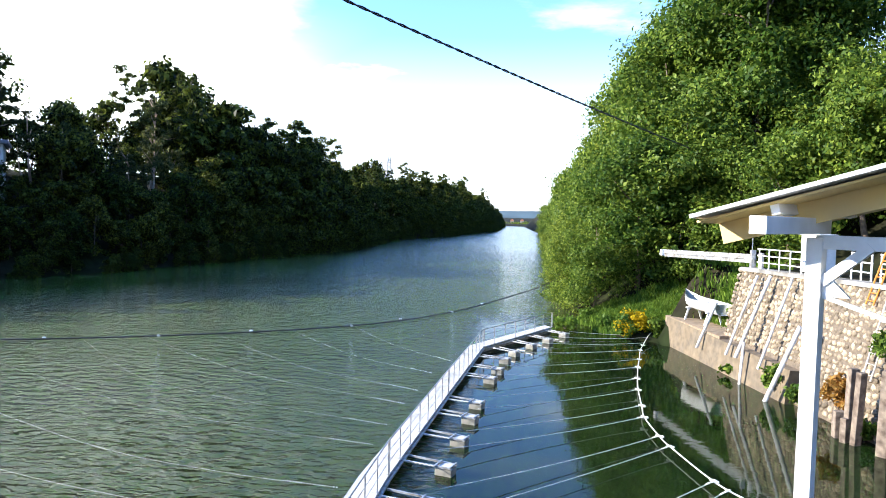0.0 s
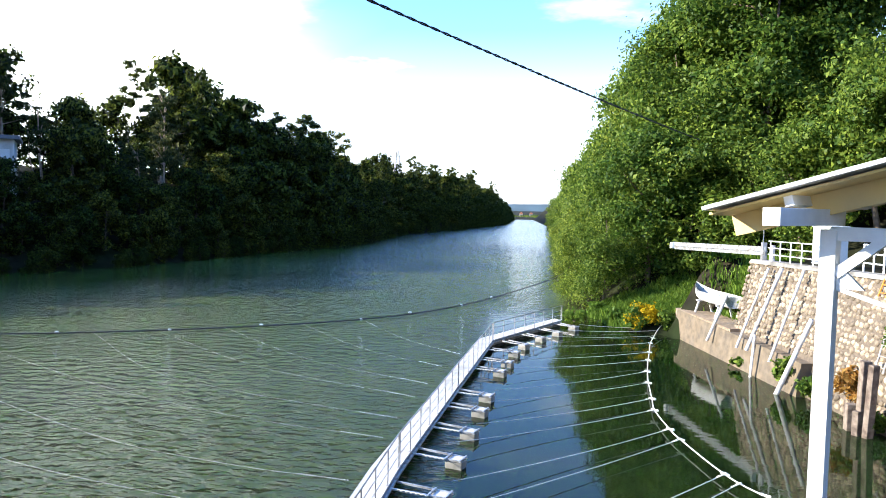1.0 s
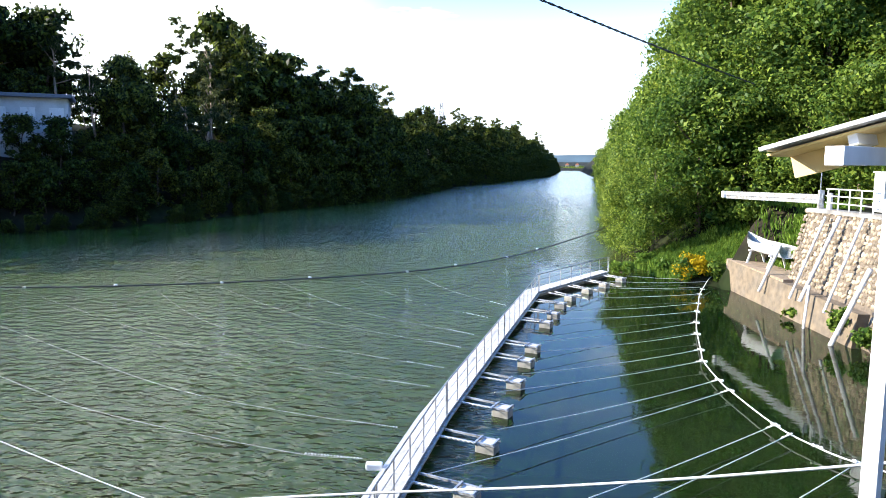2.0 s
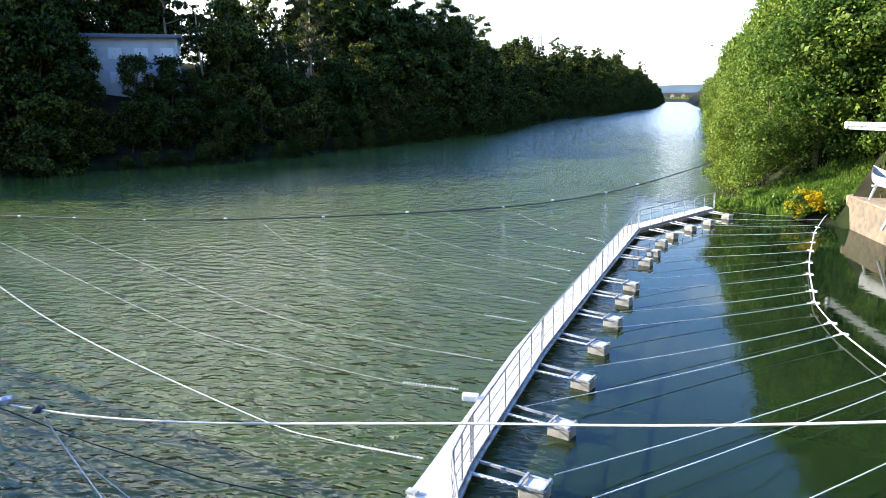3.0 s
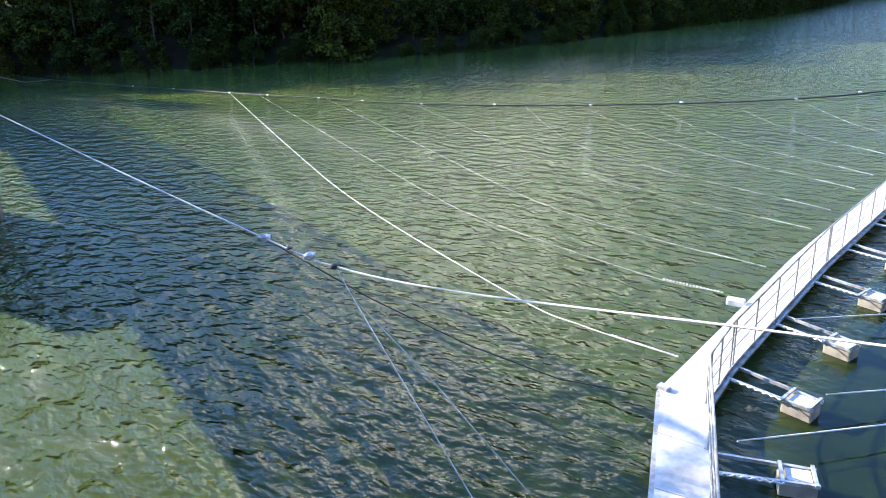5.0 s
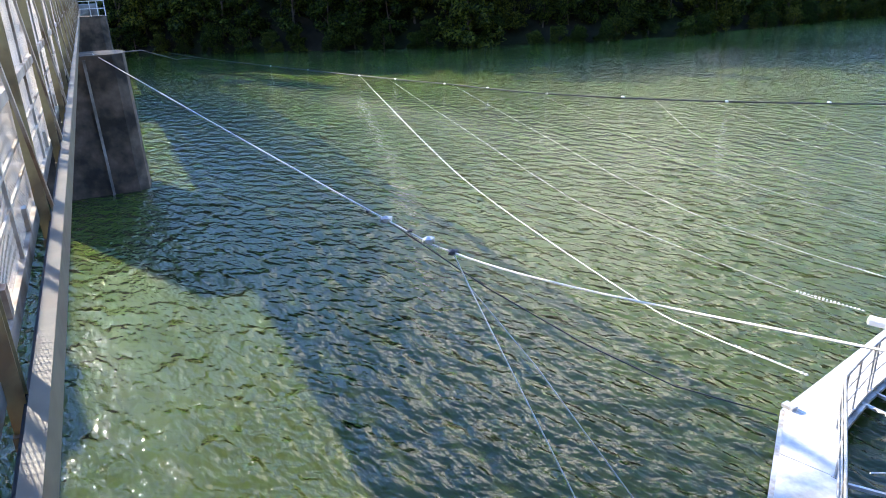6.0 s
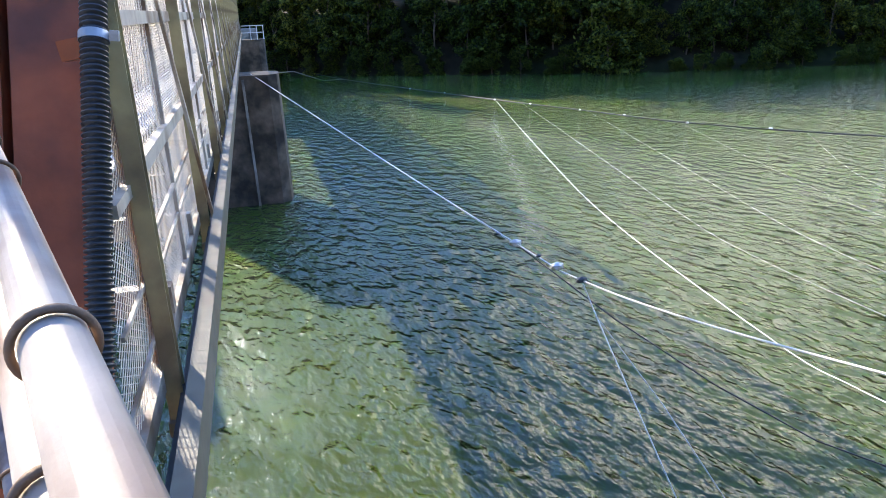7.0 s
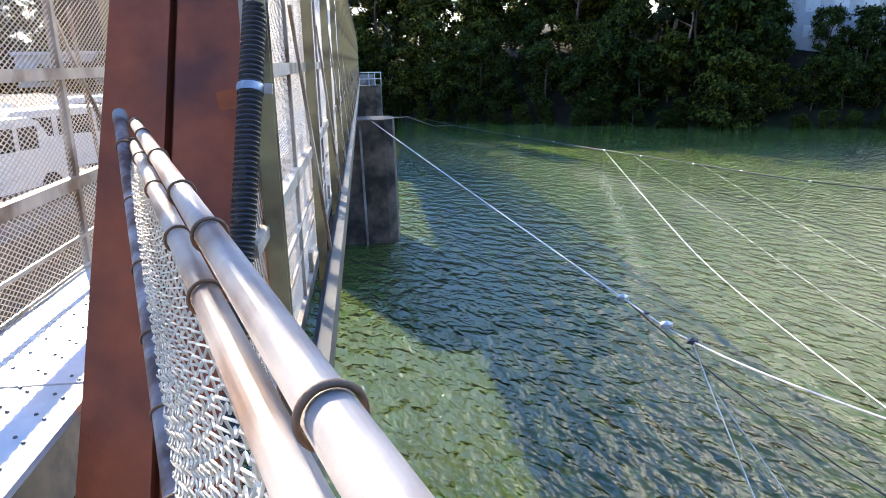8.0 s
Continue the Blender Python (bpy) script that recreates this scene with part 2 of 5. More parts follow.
M_PINE_BARK = material("pine_bark", (0.42, 0.31, 0.22), 0.9, grain=0.35, grain_scale=5, bump=0.5, bump_scale=10)
M_DECK = material("weathered_boards", (0.62, 0.59, 0.54), 0.8, grain=0.14, grain_scale=9, dirt=(0.45, 0.42, 0.37), dirt_scale=1.3, bump=0.2)
M_GALV = material("galvanised_steel", (0.5, 0.51, 0.52), 0.45, metal=0.55, grain=0.15, grain_scale=14, dirt=(0.3, 0.27, 0.23), dirt_scale=4)
M_CONC = material("concrete", (0.33, 0.31, 0.27), 0.9, grain=0.2, grain_scale=4, dirt=(0.12, 0.11, 0.095), dirt_scale=0.8, bump=0.35, bump_scale=15)
M_STONE = material("field_stone", (0.27, 0.21, 0.14), 0.9, grain=0.45, grain_scale=9, vary=0.55, random_by="object", bump=0.4, bump_scale=9)
M_WHITE = material("white_paint", (0.8, 0.79, 0.76), 0.55, grain=0.05, grain_scale=10, dirt=(0.62, 0.6, 0.55), dirt_scale=2.5, dirt_range=(0.55, 0.75))
M_ROPE_W = material("white_rope", (0.7, 0.68, 0.62), 0.8, grain=0.15, grain_scale=30)
M_ROPE_D = material("dark_cable", (0.03, 0.032, 0.035), 0.6, grain=0.2, grain_scale=20)
M_YELLOW = material("yellowed_steel_paint", (0.42, 0.35, 0.17), 0.55, grain=0.12, grain_scale=6, dirt=(0.2, 0.15, 0.08), dirt_scale=2.2, bump=0.1)
M_RED = material("rust_red_paint", (0.36, 0.09, 0.034), 0.5, grain=0.18, grain_scale=5, dirt=(0.17, 0.055, 0.03), dirt_scale=1.8, dirt_range=(0.42, 0.7), bump=0.15, spec=0.25)


# ---------------------------------------------------------------- mesh helpers
def link(name, verts, faces, mat, parent=None, label="", smooth=False):
    me = bpy.data.meshes.new(name)
    me.from_pydata([tuple(v) for v in verts], [], [tuple(q) for q in faces])
    me.materials.append(mat)
    if smooth:
        me.shade_smooth()
    ob = new(name, me)
    if parent:
        ob.parent = parent
    if label:
        tagged(ob, label)
    return ob


def part(name, bm, mat, parent=None, label="", smooth=False):
    me = bpy.data.meshes.new(name)
    bm.to_mesh(me)
    bm.free()
    me.materials.append(mat)
    if smooth:
        me.shade_smooth()
    ob = new(name, me)
    if parent:
        ob.parent = parent
    if label:
        tagged(ob, label)
    return ob


def empty(name, at=(0, 0, 0), **tags):
    ob = new(name)
    ob.location = at
    return tagged(ob, **tags)


def add_box(bm, m, size, bevel=0.0):
    r = bmesh.ops.create_cube(bm, size=1.0, matrix=m @ Matrix.Diagonal((*size, 1)))
    if bevel:
        edges = list({e for v in r["verts"] for e in v.link_edges})
        bmesh.ops.bevel(bm, geom=edges, offset=bevel, segments=2, profile=0.6, affect="EDGES")


def box(name, m, size, mat, parent=None, label="", bevel=0.0):
    bm = bmesh.new()
    add_box(bm, m, size, bevel)
    return part(name, bm, mat, parent, label)


def beam_pose(a, b, roll=0.0):
    """A frame whose z runs from a to b, at their middle, and the length."""
    a, b = Vector(a), Vector(b)
    d = b - a
    q = d.to_track_quat("Z", "Y")
    return Matrix.Translation((a + b) / 2) @ q.to_matrix().to_4x4() @ Matrix.Rotation(roll, 4, "Z"), d.length


def beam(name, a, b, w, h, mat, parent=None, label="", bevel=0.0, roll=0.0):
    m, ln = beam_pose(a, b, roll)
    return box(name, m, (w, h, ln), mat, parent, label, bevel)


def tube_data(points, r, sides=8, caps=True):
    """Vertices and faces of a round tube along points (r a number, or one a point)."""
    pts = [Vector(p) for p in points]
    verts, faces = [], []
    up = Vector((0, 0, 1))
    last = None
    for i, p in enumerate(pts):
        d = (pts[min(i + 1, len(pts) - 1)] - pts[max(i - 1, 0)]).normalized()
        side = d.cross(up)
        if side.length < 0.05:
            side = d.cross(Vector((1, 0, 0)))
        side.normalize()
        if last is not None and side.dot(last) < 0:
            side = -side
        last = side
        other = side.cross(d)
        rr = r[i] if isinstance(r, (list, tuple)) else r
        for k in range(sides):
            a = 2 * math.pi * k / sides
            verts.append(p + rr * (math.cos(a) * side + math.sin(a) * other))
    for i in range(len(pts) - 1):
        for k in range(sides):
            k2 = (k + 1) % sides
            faces.append((i * sides + k, i * sides + k2, (i + 1) * sides + k2, (i + 1) * sides + k))
    if caps:
        faces.append(tuple(range(sides)))
        faces.append(tuple(range((len(pts) - 1) * sides, len(pts) * sides)))
    return verts, faces


def tube(name, points, r, mat, parent=None, label="", sides=8):
    v, q = tube_data(points, r, sides)
    return link(name, v, q, mat, parent, label, smooth=True)


def sag(a, b, drop, steps=16):
    a, b = Vector(a), Vector(b)
    return [a.lerp(b, i / steps) - Vector((0, 0, 4 * drop * (i / steps) * (1 - i / steps))) for i in range(steps + 1)]


# ---------------------------------------------------------------- ground and water
LEFT_Y = (-400, -60, 0, 20, 32.9, 47, 63, 70, 80.5, 95, 105, 143, 207, 262, 356, 440, 545, 600)
LEFT_X = (-150, -125, -114, -107, -93, -74, -60.5, -54, -48.4, -46, -44, -36.8, -36.3, -25, -13.3, -13, -12, 0)
RIGHT_Y = (-400, -20, 6, 19, 26.3, 31.3, 36.3, 45.8, 47.9, 53.6, 75, 118, 282, 486, 545, 600)
RIGHT_X = (6, 6, 9, 14.4, 14.0, 12.9, 12.1, 10.6, 7.5, 5.2, 5.3, 5.7, 10.3, 5, 3, 0)


def ground_z(x, y):
    xl, xr = np.interp(y, LEFT_Y, LEFT_X), np.interp(y, RIGHT_Y, RIGHT_X)
    wob = 1.2 * noise.noise(Vector((x * 0.05, y * 0.05, 0)))
    if y > 545:
        return min(1.5, (y - 545) * 0.05) + 0.4 * wob
    if x < xl:
        d = xl - x
        k = min(1.0, max(0.35, (y - 20) / 50)) if y < 120 else max(0.7, 1 - (y - 120) / 220)
        return min(d * 0.7, 7.0 + (d - 10) * 0.28 * k, 7.0 + 6.5 * k) + wob * min(1, d / 10)
    if x > xr:
        d = x - xr
        if y < 48:
            return 5.3 * min(1, max(0, (d - 0.2) / 2.6)) + max(0, d - 9) * 0.55 + wob * min(1, max(0, d - 6) / 10)
        k = min(1.0, max(0.0, (y - 54) / 8))
        return min(d * (0.22 + 0.68 * k), 14 + (d - 15) * 0.25) + 0.35 * (1 - k) + wob * min(1, d / 10)
    return -max(0.0, min(2.5, 0.5 * min(x - xl, xr - x)))


def axis(breaks):
    out = []
    for a, b, s in breaks:
        out += list(np.arange(a, b, s))
    return out + [breaks[-1][1]]


GX = axis([(-2500, -400, 300), (-400, -160, 40), (-160, -30, 4), (-30, 3, 3), (3, 30, 1.0), (30, 90, 6), (90, 400, 40), (400, 2500, 300)])
GY = axis([(-1500, -300, 300), (-300, -60, 40), (-60, 20, 5), (20, 60, 1.5), (60, 160, 5), (160, 600, 15), (600, 1200, 100), (1200, 4500, 500)])
gv = [(x, y, ground_z(x, y)) for y in GY for x in GX]
nx = len(GX)
gf = [(j * nx + i, j * nx + i + 1, (j + 1) * nx + i + 1, (j + 1) * nx + i) for j in range(len(GY) - 1) for i in range(nx - 1)]
tagged(link("ground", gv, gf, M_EARTH, smooth=True), "steep earth banks with undergrowth round the lake", "ground", kind="structure")

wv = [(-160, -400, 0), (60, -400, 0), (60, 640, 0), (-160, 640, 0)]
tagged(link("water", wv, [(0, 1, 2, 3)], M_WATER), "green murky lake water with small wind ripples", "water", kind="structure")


# ---------------------------------------------------------------- trees
def leaf_cloud(seed, lobes, count, size, flat=0.0, shape=1.0, clumps=14):
    """Kite-shaped leaves gathered in small clumps round the lobes (x, y, z, radius, squash)."""
    rng = np.random.default_rng(seed)
    lob = np.array(lobes)
    # clump centres near the surface of each lobe, mostly on its upper and outer side
    nl = len(lob)
    cd = rng.normal(size=(nl, clumps, 3))
    cd[:, :, 2] += 0.35
    cd /= np.linalg.norm(cd, axis=2)[:, :, None]
    cr = lob[:, None, 3] * rng.uniform(0.55, 1.08, size=(nl, clumps))
    cc = lob[:, None, :3] + cd * cr[:, :, None] * np.stack([np.ones(nl), np.ones(nl), lob[:, 4]], 1)[:, None, :]
    weight = np.repeat(lob[:, 3] ** 2, clumps) * rng.uniform(0.4, 1.6, nl * clumps)
    pick = rng.choice(nl * clumps, count, p=weight / weight.sum())
    li = pick // clumps
    spread = (lob[li, 3] * 0.24)[:, None] * np.stack([np.ones(count), np.ones(count), 0.55 + 0.45 * lob[li, 4]], 1)
    off = rng.normal(size=(count, 3))
    c = cc.reshape(-1, 3)[pick] + off * spread
    nrm = cd.reshape(-1, 3)[pick] * 0.7 + off * 0.35 + rng.normal(scale=0.75, size=(count, 3)) + np.array([0, 0, 0.3 + flat])
    nrm /= np.linalg.norm(nrm, axis=1)[:, None]
    u = np.cross(nrm, rng.normal(size=(count, 3)))
    u /= np.linalg.norm(u, axis=1)[:, None]
    v = np.cross(nrm, u)
    s = (size * (0.55 + 0.9 * rng.random(count)))[:, None]
    droop = nrm * s * 0.25
    p0, p1, p2, p3 = c - u * s, c + v * s * 0.55 * shape + droop, c + u * s - droop, c - v * s * 0.55 * shape + droop
    verts = np.stack([p0, p1, p2, p3], 1).reshape(-1, 3)
    faces = np.arange(count * 4).reshape(-1, 4)
    me = bpy.data.meshes.new("crown")
    me.vertices.add(len(verts))
    me.vertices.foreach_set("co", verts.ravel())
    me.loops.add(count * 4)
    me.loops.foreach_set("vertex_index", faces.ravel())
    me.polygons.add(count)
    me.polygons.foreach_set("loop_start", np.arange(count) * 4)
    me.update(calc_edges=True)
    return me


def limb_mesh(seed, height, base, lobes, lean=0.3, bare=0.5):
    """A tapered, slightly bent trunk with limbs that reach into the lobes."""
    rng = random.Random(seed)
    top = Vector((rng.uniform(-lean, lean) * height * 0.3, rng.uniform(-lean, lean) * height * 0.3, height))
    mid = top * 0.5 + Vector((rng.uniform(-1, 1), rng.uniform(-1, 1), 0)) * 0.05 * height
    pts = [Vector((0, 0, -0.6)), Vector((0, 0, 0.4)), mid * 0.6, mid, mid.lerp(top, 0.5), top]
    v, q = tube_data(pts, [base * 1.25, base, base * 0.8, base * 0.65, base * 0.4, base * 0.12], 7)
    for lo in rng.sample(list(lobes), min(len(lobes), 9)):
        end = Vector(lo[:3])
        f = min(0.95, max(bare * 0.8, end.z / height - 0.18))
        start = mid * (f / 0.5) if f < 0.5 else mid.lerp(top, (f - 0.5) * 2)
        bend = start.lerp(end, 0.5) + Vector((0, 0, 0.05 * height * rng.uniform(-0.3, 1)))
        v2, q2 = tube_data([start, bend, end], [base * 0.35, base * 0.22, base * 0.07], 5)
        o = len(v)
        v += v2
        q += [tuple(i + o for i in f2) for f2 in q2]
    me = bpy.data.meshes.new("trunk")
    me.from_pydata([tuple(p) for p in v], [], q)
    me.shade_smooth()
    return me


def broad_lobes(seed, height, radius, low=0.25, count=22, fine=1.0):
    rng = random.Random(seed)
    out = []
    for i in range(count):
        t = rng.random() ** 0.85
        z = height * (low + (1 - low) * t)
        rr = radius * math.sqrt(max(0.05, 1 - (max(0.0, t - 0.35) / 0.68) ** 2))
        a, k = rng.uniform(0, 6.283), rng.uniform(0.25, 0.85)
        s = radius * rng.uniform(0.24, 0.46) * fine
        out.append((rr * k * math.cos(a), rr * k * math.sin(a), min(z, height - s * 0.6), s, rng.uniform(0.6, 0.9)))
    return out


def pine_lobes(seed, height, radius):
    """Even seeds: a layered pine with a bare stem; odd seeds: a pointed conifer, branched lower down."""
    rng = random.Random(seed)
    out = []
    pointed = seed % 2
    low, count = (0.2, 46) if pointed else (0.48, 34)
    for i in range(count):
        t = (i + rng.random()) / count
        z = height * (low + (1 - low) * t)
        wide = (1.0 - 0.93 * t) if pointed else (1.1 - 0.7 * t)
        k = radius * wide * (rng.uniform(0.5, 1.0) if pointed else rng.uniform(0.3, 1.05))
        a = rng.uniform(0, 6.283)
        out.append((k * math.cos(a), k * math.sin(a), z - (0.12 * k if pointed else 0), radius * rng.uniform(0.13, 0.25) * (1.15 - 0.6 * t), rng.uniform(0.35, 0.6)))
    return out


def tree_model(seed, kind, height, radius, leaves, leaf):
    """One tree as an empty with a trunk and a crown."""
    if kind == "pine":
        lobes = pine_lobes(seed, height, radius)
        crown, wood, foliage = leaf_cloud(seed, lobes, leaves, leaf, 0.2, 0.4, 8), M_PINE_BARK, M_NEEDLE
        trunk = limb_mesh(seed, height * 0.97, height * 0.017, lobes, 0.35, 0.6)
        label, cat = "tall pine with a bare pale trunk and layered dark needles", "pine tree"
    elif kind == "left":
        lobes = broad_lobes(seed, height, radius, 0.15, 34, 0.75)
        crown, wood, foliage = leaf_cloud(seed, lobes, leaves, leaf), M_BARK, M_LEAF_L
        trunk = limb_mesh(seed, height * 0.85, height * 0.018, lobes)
        label, cat = "dense green deciduous tree, leaves toned dark for the shaded bank", "tree"
    else:
        lobes = broad_lobes(seed, height, radius, 0.12, 30)
        crown, wood, foliage = leaf_cloud(seed, lobes, leaves, leaf, clumps=10), M_BARK, M_LEAF_R
        trunk = limb_mesh(seed, height * 0.85, height * 0.018, lobes)
        label, cat = "sunlit leafy green deciduous tree on the steep bank", "tree"
    ob = empty("pine_tree" if kind == "pine" else "tree", (0, 0, -200), label=label, category=cat)
    for name, me, mat in (("trunk", trunk, wood), ("crown", crown, foliage)):
        me.materials.append(mat)
        o = new(name, me)
        o.parent = ob
    return ob


def drop_tree(ob):
    for o in list(ob.children):
        bpy.data.objects.remove(o)
    bpy.data.objects.remove(ob)


rng = random.Random(5)
right_models = [tree_model(20 + i, "right", 11 + i % 3, 4.8 + 0.4 * (i % 2), 17000, 0.15) for i in range(6)]
left_models = [tree_model(40 + i, "left", 10 + i % 3, 4.3, 6200, 0.225) for i in range(5)]
pine_models = [tree_model(60 + 2 * i + (i == 5), "pine", 12 + i % 4, 3.7, 5000, 0.24) for i in range(6)]


FAR = {"left": [], "right": []}


def plant(models, x, y, scale, group, sink=0.3, name=""):
    ob = rng.choice(models)
    m = pose(x, y, ground_z(x, y) - sink, 0, 0, rng.uniform(0, 360)) @ Matrix.Diagonal((scale, scale, scale * rng.uniform(0.9, 1.12), 1))
    if y > (96 if x > 0 else 118):
        FAR["right" if x > 0 else "left"].append((ob, m))
        return
    made = copy_thing(ob, Matrix())
    made.matrix_basis = m
    if name:
        made.name = name
        tagged(made, "low green shrub overhanging the water, leaves toned dark for the shade", "shrub")
    tagged(made, group=group)


def far_wood(name, items, mat, label, keep):
    """All the trees too far off to tell apart, as one mesh of leaves."""
    vs, g = [], np.random.default_rng(8)
    for ob, m in items:
        me = next(o for o in ob.children if o.name.startswith("crown")).data
        co = np.empty(len(me.vertices) * 3)
        me.vertices.foreach_get("co", co)
        co = co.reshape(-1, 4, 3)
        co = co[g.random(len(co)) < keep]
        mid = co.mean(axis=1, keepdims=True)
        co = (mid + (co - mid) * 1.5).reshape(-1, 3)
        mm = np.array(m)
        vs.append(co @ mm[:3, :3].T + mm[:3, 3])
    vs = np.concatenate(vs)
    n = len(vs) // 4
    me = bpy.data.meshes.new(name)
    me.vertices.add(len(vs))
    me.vertices.foreach_set("co", vs.ravel())
    me.loops.add(n * 4)
    me.loops.foreach_set("vertex_index", np.arange(n * 4))
    me.polygons.add(n)
    me.polygons.foreach_set("loop_start", np.arange(n) * 4)
    me.update(calc_edges=True)
    me.materials.append(mat)
    tagged(new(name, me), label, "woods", kind="stuff")


def along(ys, xs, y):
    return float(np.interp(y, ys, xs))


# right bank: rows up the slope
for row, (off, s0) in enumerate(((0.6, 0.5), (3.6, 0.85), (8.0, 1.1), (13.5, 1.25), (20.0, 1.3))):
    y = (57.0, 57.5, 58.0, 60.0, 62.0)[row]
    while y < 330:
        x = along(RIGHT_Y, RIGHT_X, y) + off + rng.uniform(-1, 1)
        plant(right_models, x, y, s0 * (1.1 if y < 110 else 1.0) * rng.uniform(0.85, 1.15), "trees on the right bank")
        y += (4.2 if row < 2 else 5.6) * (1.0 if y < 110 else 1.9) * rng.uniform(0.8, 1.2)
for x, y, s in ((15.5, 54.5, 0.8), (18, 50, 0.9), (21, 45.5, 1.05), (24, 40, 1.1), (26, 33, 1.1), (30, 52, 1.3), (31, 42, 1.3), (34, 31, 1.3), (28, 25, 1.1), (37, 24, 1.2), (24, 57, 1.2), (36, 48, 1.5), (38, 38, 1.5)):
    plant(right_models, x, y, s, "trees on the right bank")

# left bank: undergrowth at the water, then trees and pines up the slope
for row, (off, s0, pines) in enumerate(((-0.5, 0.36, 0.0), (2.2, 0.6, 0.0), (5.5, 0.75, 0.1), (10.0, 0.8, 0.35), (15.5, 0.9, 0.5), (22.0, 0.88, 0.45), (29.0, 0.9, 0.3), (37.0, 1.0, 0.3))):
    y = -45.0
    while y < 520:
        x = along(LEFT_Y, LEFT_X, y) - off + rng.uniform(-1.2, 1.2)
        in_front_of_house = -70 < x < -50 and abs((x + 63) * 0.58 - (y - 72) * 0.82) < 6.5 and 8 < off < 14 and 58 < y < 84
        if not (-74 < x < -58 and 66 < y < 82 and off > 14) and (row < 7 or 55 < y < 80):
            clearing = 77 < y < 116 and off > 13
            pine = rng.random() < pines and not in_front_of_house
            low_here = 0.85 if clearing else 0.75 if in_front_of_house and row > 1 else 1.25 if y < 62 and row > 0 else 1.0
            plant(pine_models if pine else left_models, x, y, s0 * low_here * float(np.interp(y, (66, 80, 96, 112, 125, 155, 190), (1.0, 0.85, 0.95, 1.1, 1.5, 1.4, 1.05))) * (rng.uniform(0.62, 1.25) if row > 1 else rng.uniform(0.8, 1.2)) * (1.2 if pine else 1.1 if row > 3 else 1.0), "shrubs on the left bank" if row < 2 else "trees on the left bank", 0.3 + 0.5 * (row < 2), "shrub" if row < 2 else "")
        y += (2.1, 2.8, 3.8, 4.4, 5.0, 5.6, 6.0, 6.0)[row] * (1.8 if y > 150 else 1.0) * rng.uniform(0.75, 1.25)
for x, y, s in ((-66, 61.5, 1.1), (-69, 64, 1.15), (-73, 66, 1.2), (-62.5, 58, 0.95), (-70, 60, 1.2), (-75, 62, 1.25), (-78, 68, 1.2), (-57.5, 84, 1.0), (-60, 88, 1.1), (-77, 83, 1.4), (-80, 89, 1.5), (-84, 93, 1.5), (-74, 90, 1.4), (-83, 80, 1.5), (-88, 86, 1.6)):
    plant(left_models, x, y, s, "trees on the left bank")
far_wood("far_woods", FAR["left"], M_LEAF_L, "mixed woods along the far reach of the bank, toned dark for its shade", 0.55)
far_wood("far_woods", FAR["right"], M_LEAF_R, "sunlit green woods along the far reach of the bank", 0.2)
for ob in right_models + left_models + pine_models:
    drop_tree(ob)


# ---------------------------------------------------------------- floating walkway
def offset_line(pts, d):
    """The polyline moved sideways by d (to the left of its way)."""
    out = []
    for i, p in enumerate(pts):
        a, c = Vector(pts[max(i - 1, 0)]), Vector(pts[min(i + 1, len(pts) - 1)])
        t = (c - a).normalized()
        out.append((p[0] - t.y * d, p[1] + t.x * d))
    return out


EDGE = [(-1.68, 6.36), (-3.71, 11.58), (-3.79, 13.12), (-3.56, 19.99), (-2.8, 29.81), (-1.89, 40.73), (2.4, 49.27)]
EDGE_L = [(-2.46, 6.06), (-4.61, 11.61), (-4.55, 13.22), (-4.37, 19.98), (-3.59, 29.94), (-2.67, 41.07), (1.96, 49.92)]
DECK_Z = 0.40
walkway = empty("floating_walkway", (-3, 20, 0), label="long bent floating walkway with pale boards and a grey steel handrail", category="walkway")


def under(ob, parent):
    """Parent ob, built in world space, without moving it."""
    ob.parent = parent
    ob.matrix_parent_inverse = parent.matrix_basis.inverted()
    return ob


def W(ob, label=""):
    if label:
        tagged(ob, label)
    return under(ob, walkway)


def lerp2(a, b, f):
    return (a[0] + (b[0] - a[0]) * f, a[1] + (b[1] - a[1]) * f)


post_bm = bmesh.new()
bmesh.ops.create_cone(post_bm, cap_ends=True, segments=8, radius1=0.022, radius2=0.022, depth=1.0, matrix=Matrix.Translation((0, 0, 0.5)))
add_box(post_bm, Matrix.Translation((0, 0, 0.006)), (0.09, 0.09, 0.012))
post_me = bpy.data.meshes.new("railing_post")
post_bm.to_mesh(post_me)
post_bm.free()
post_me.materials.append(M_GALV)

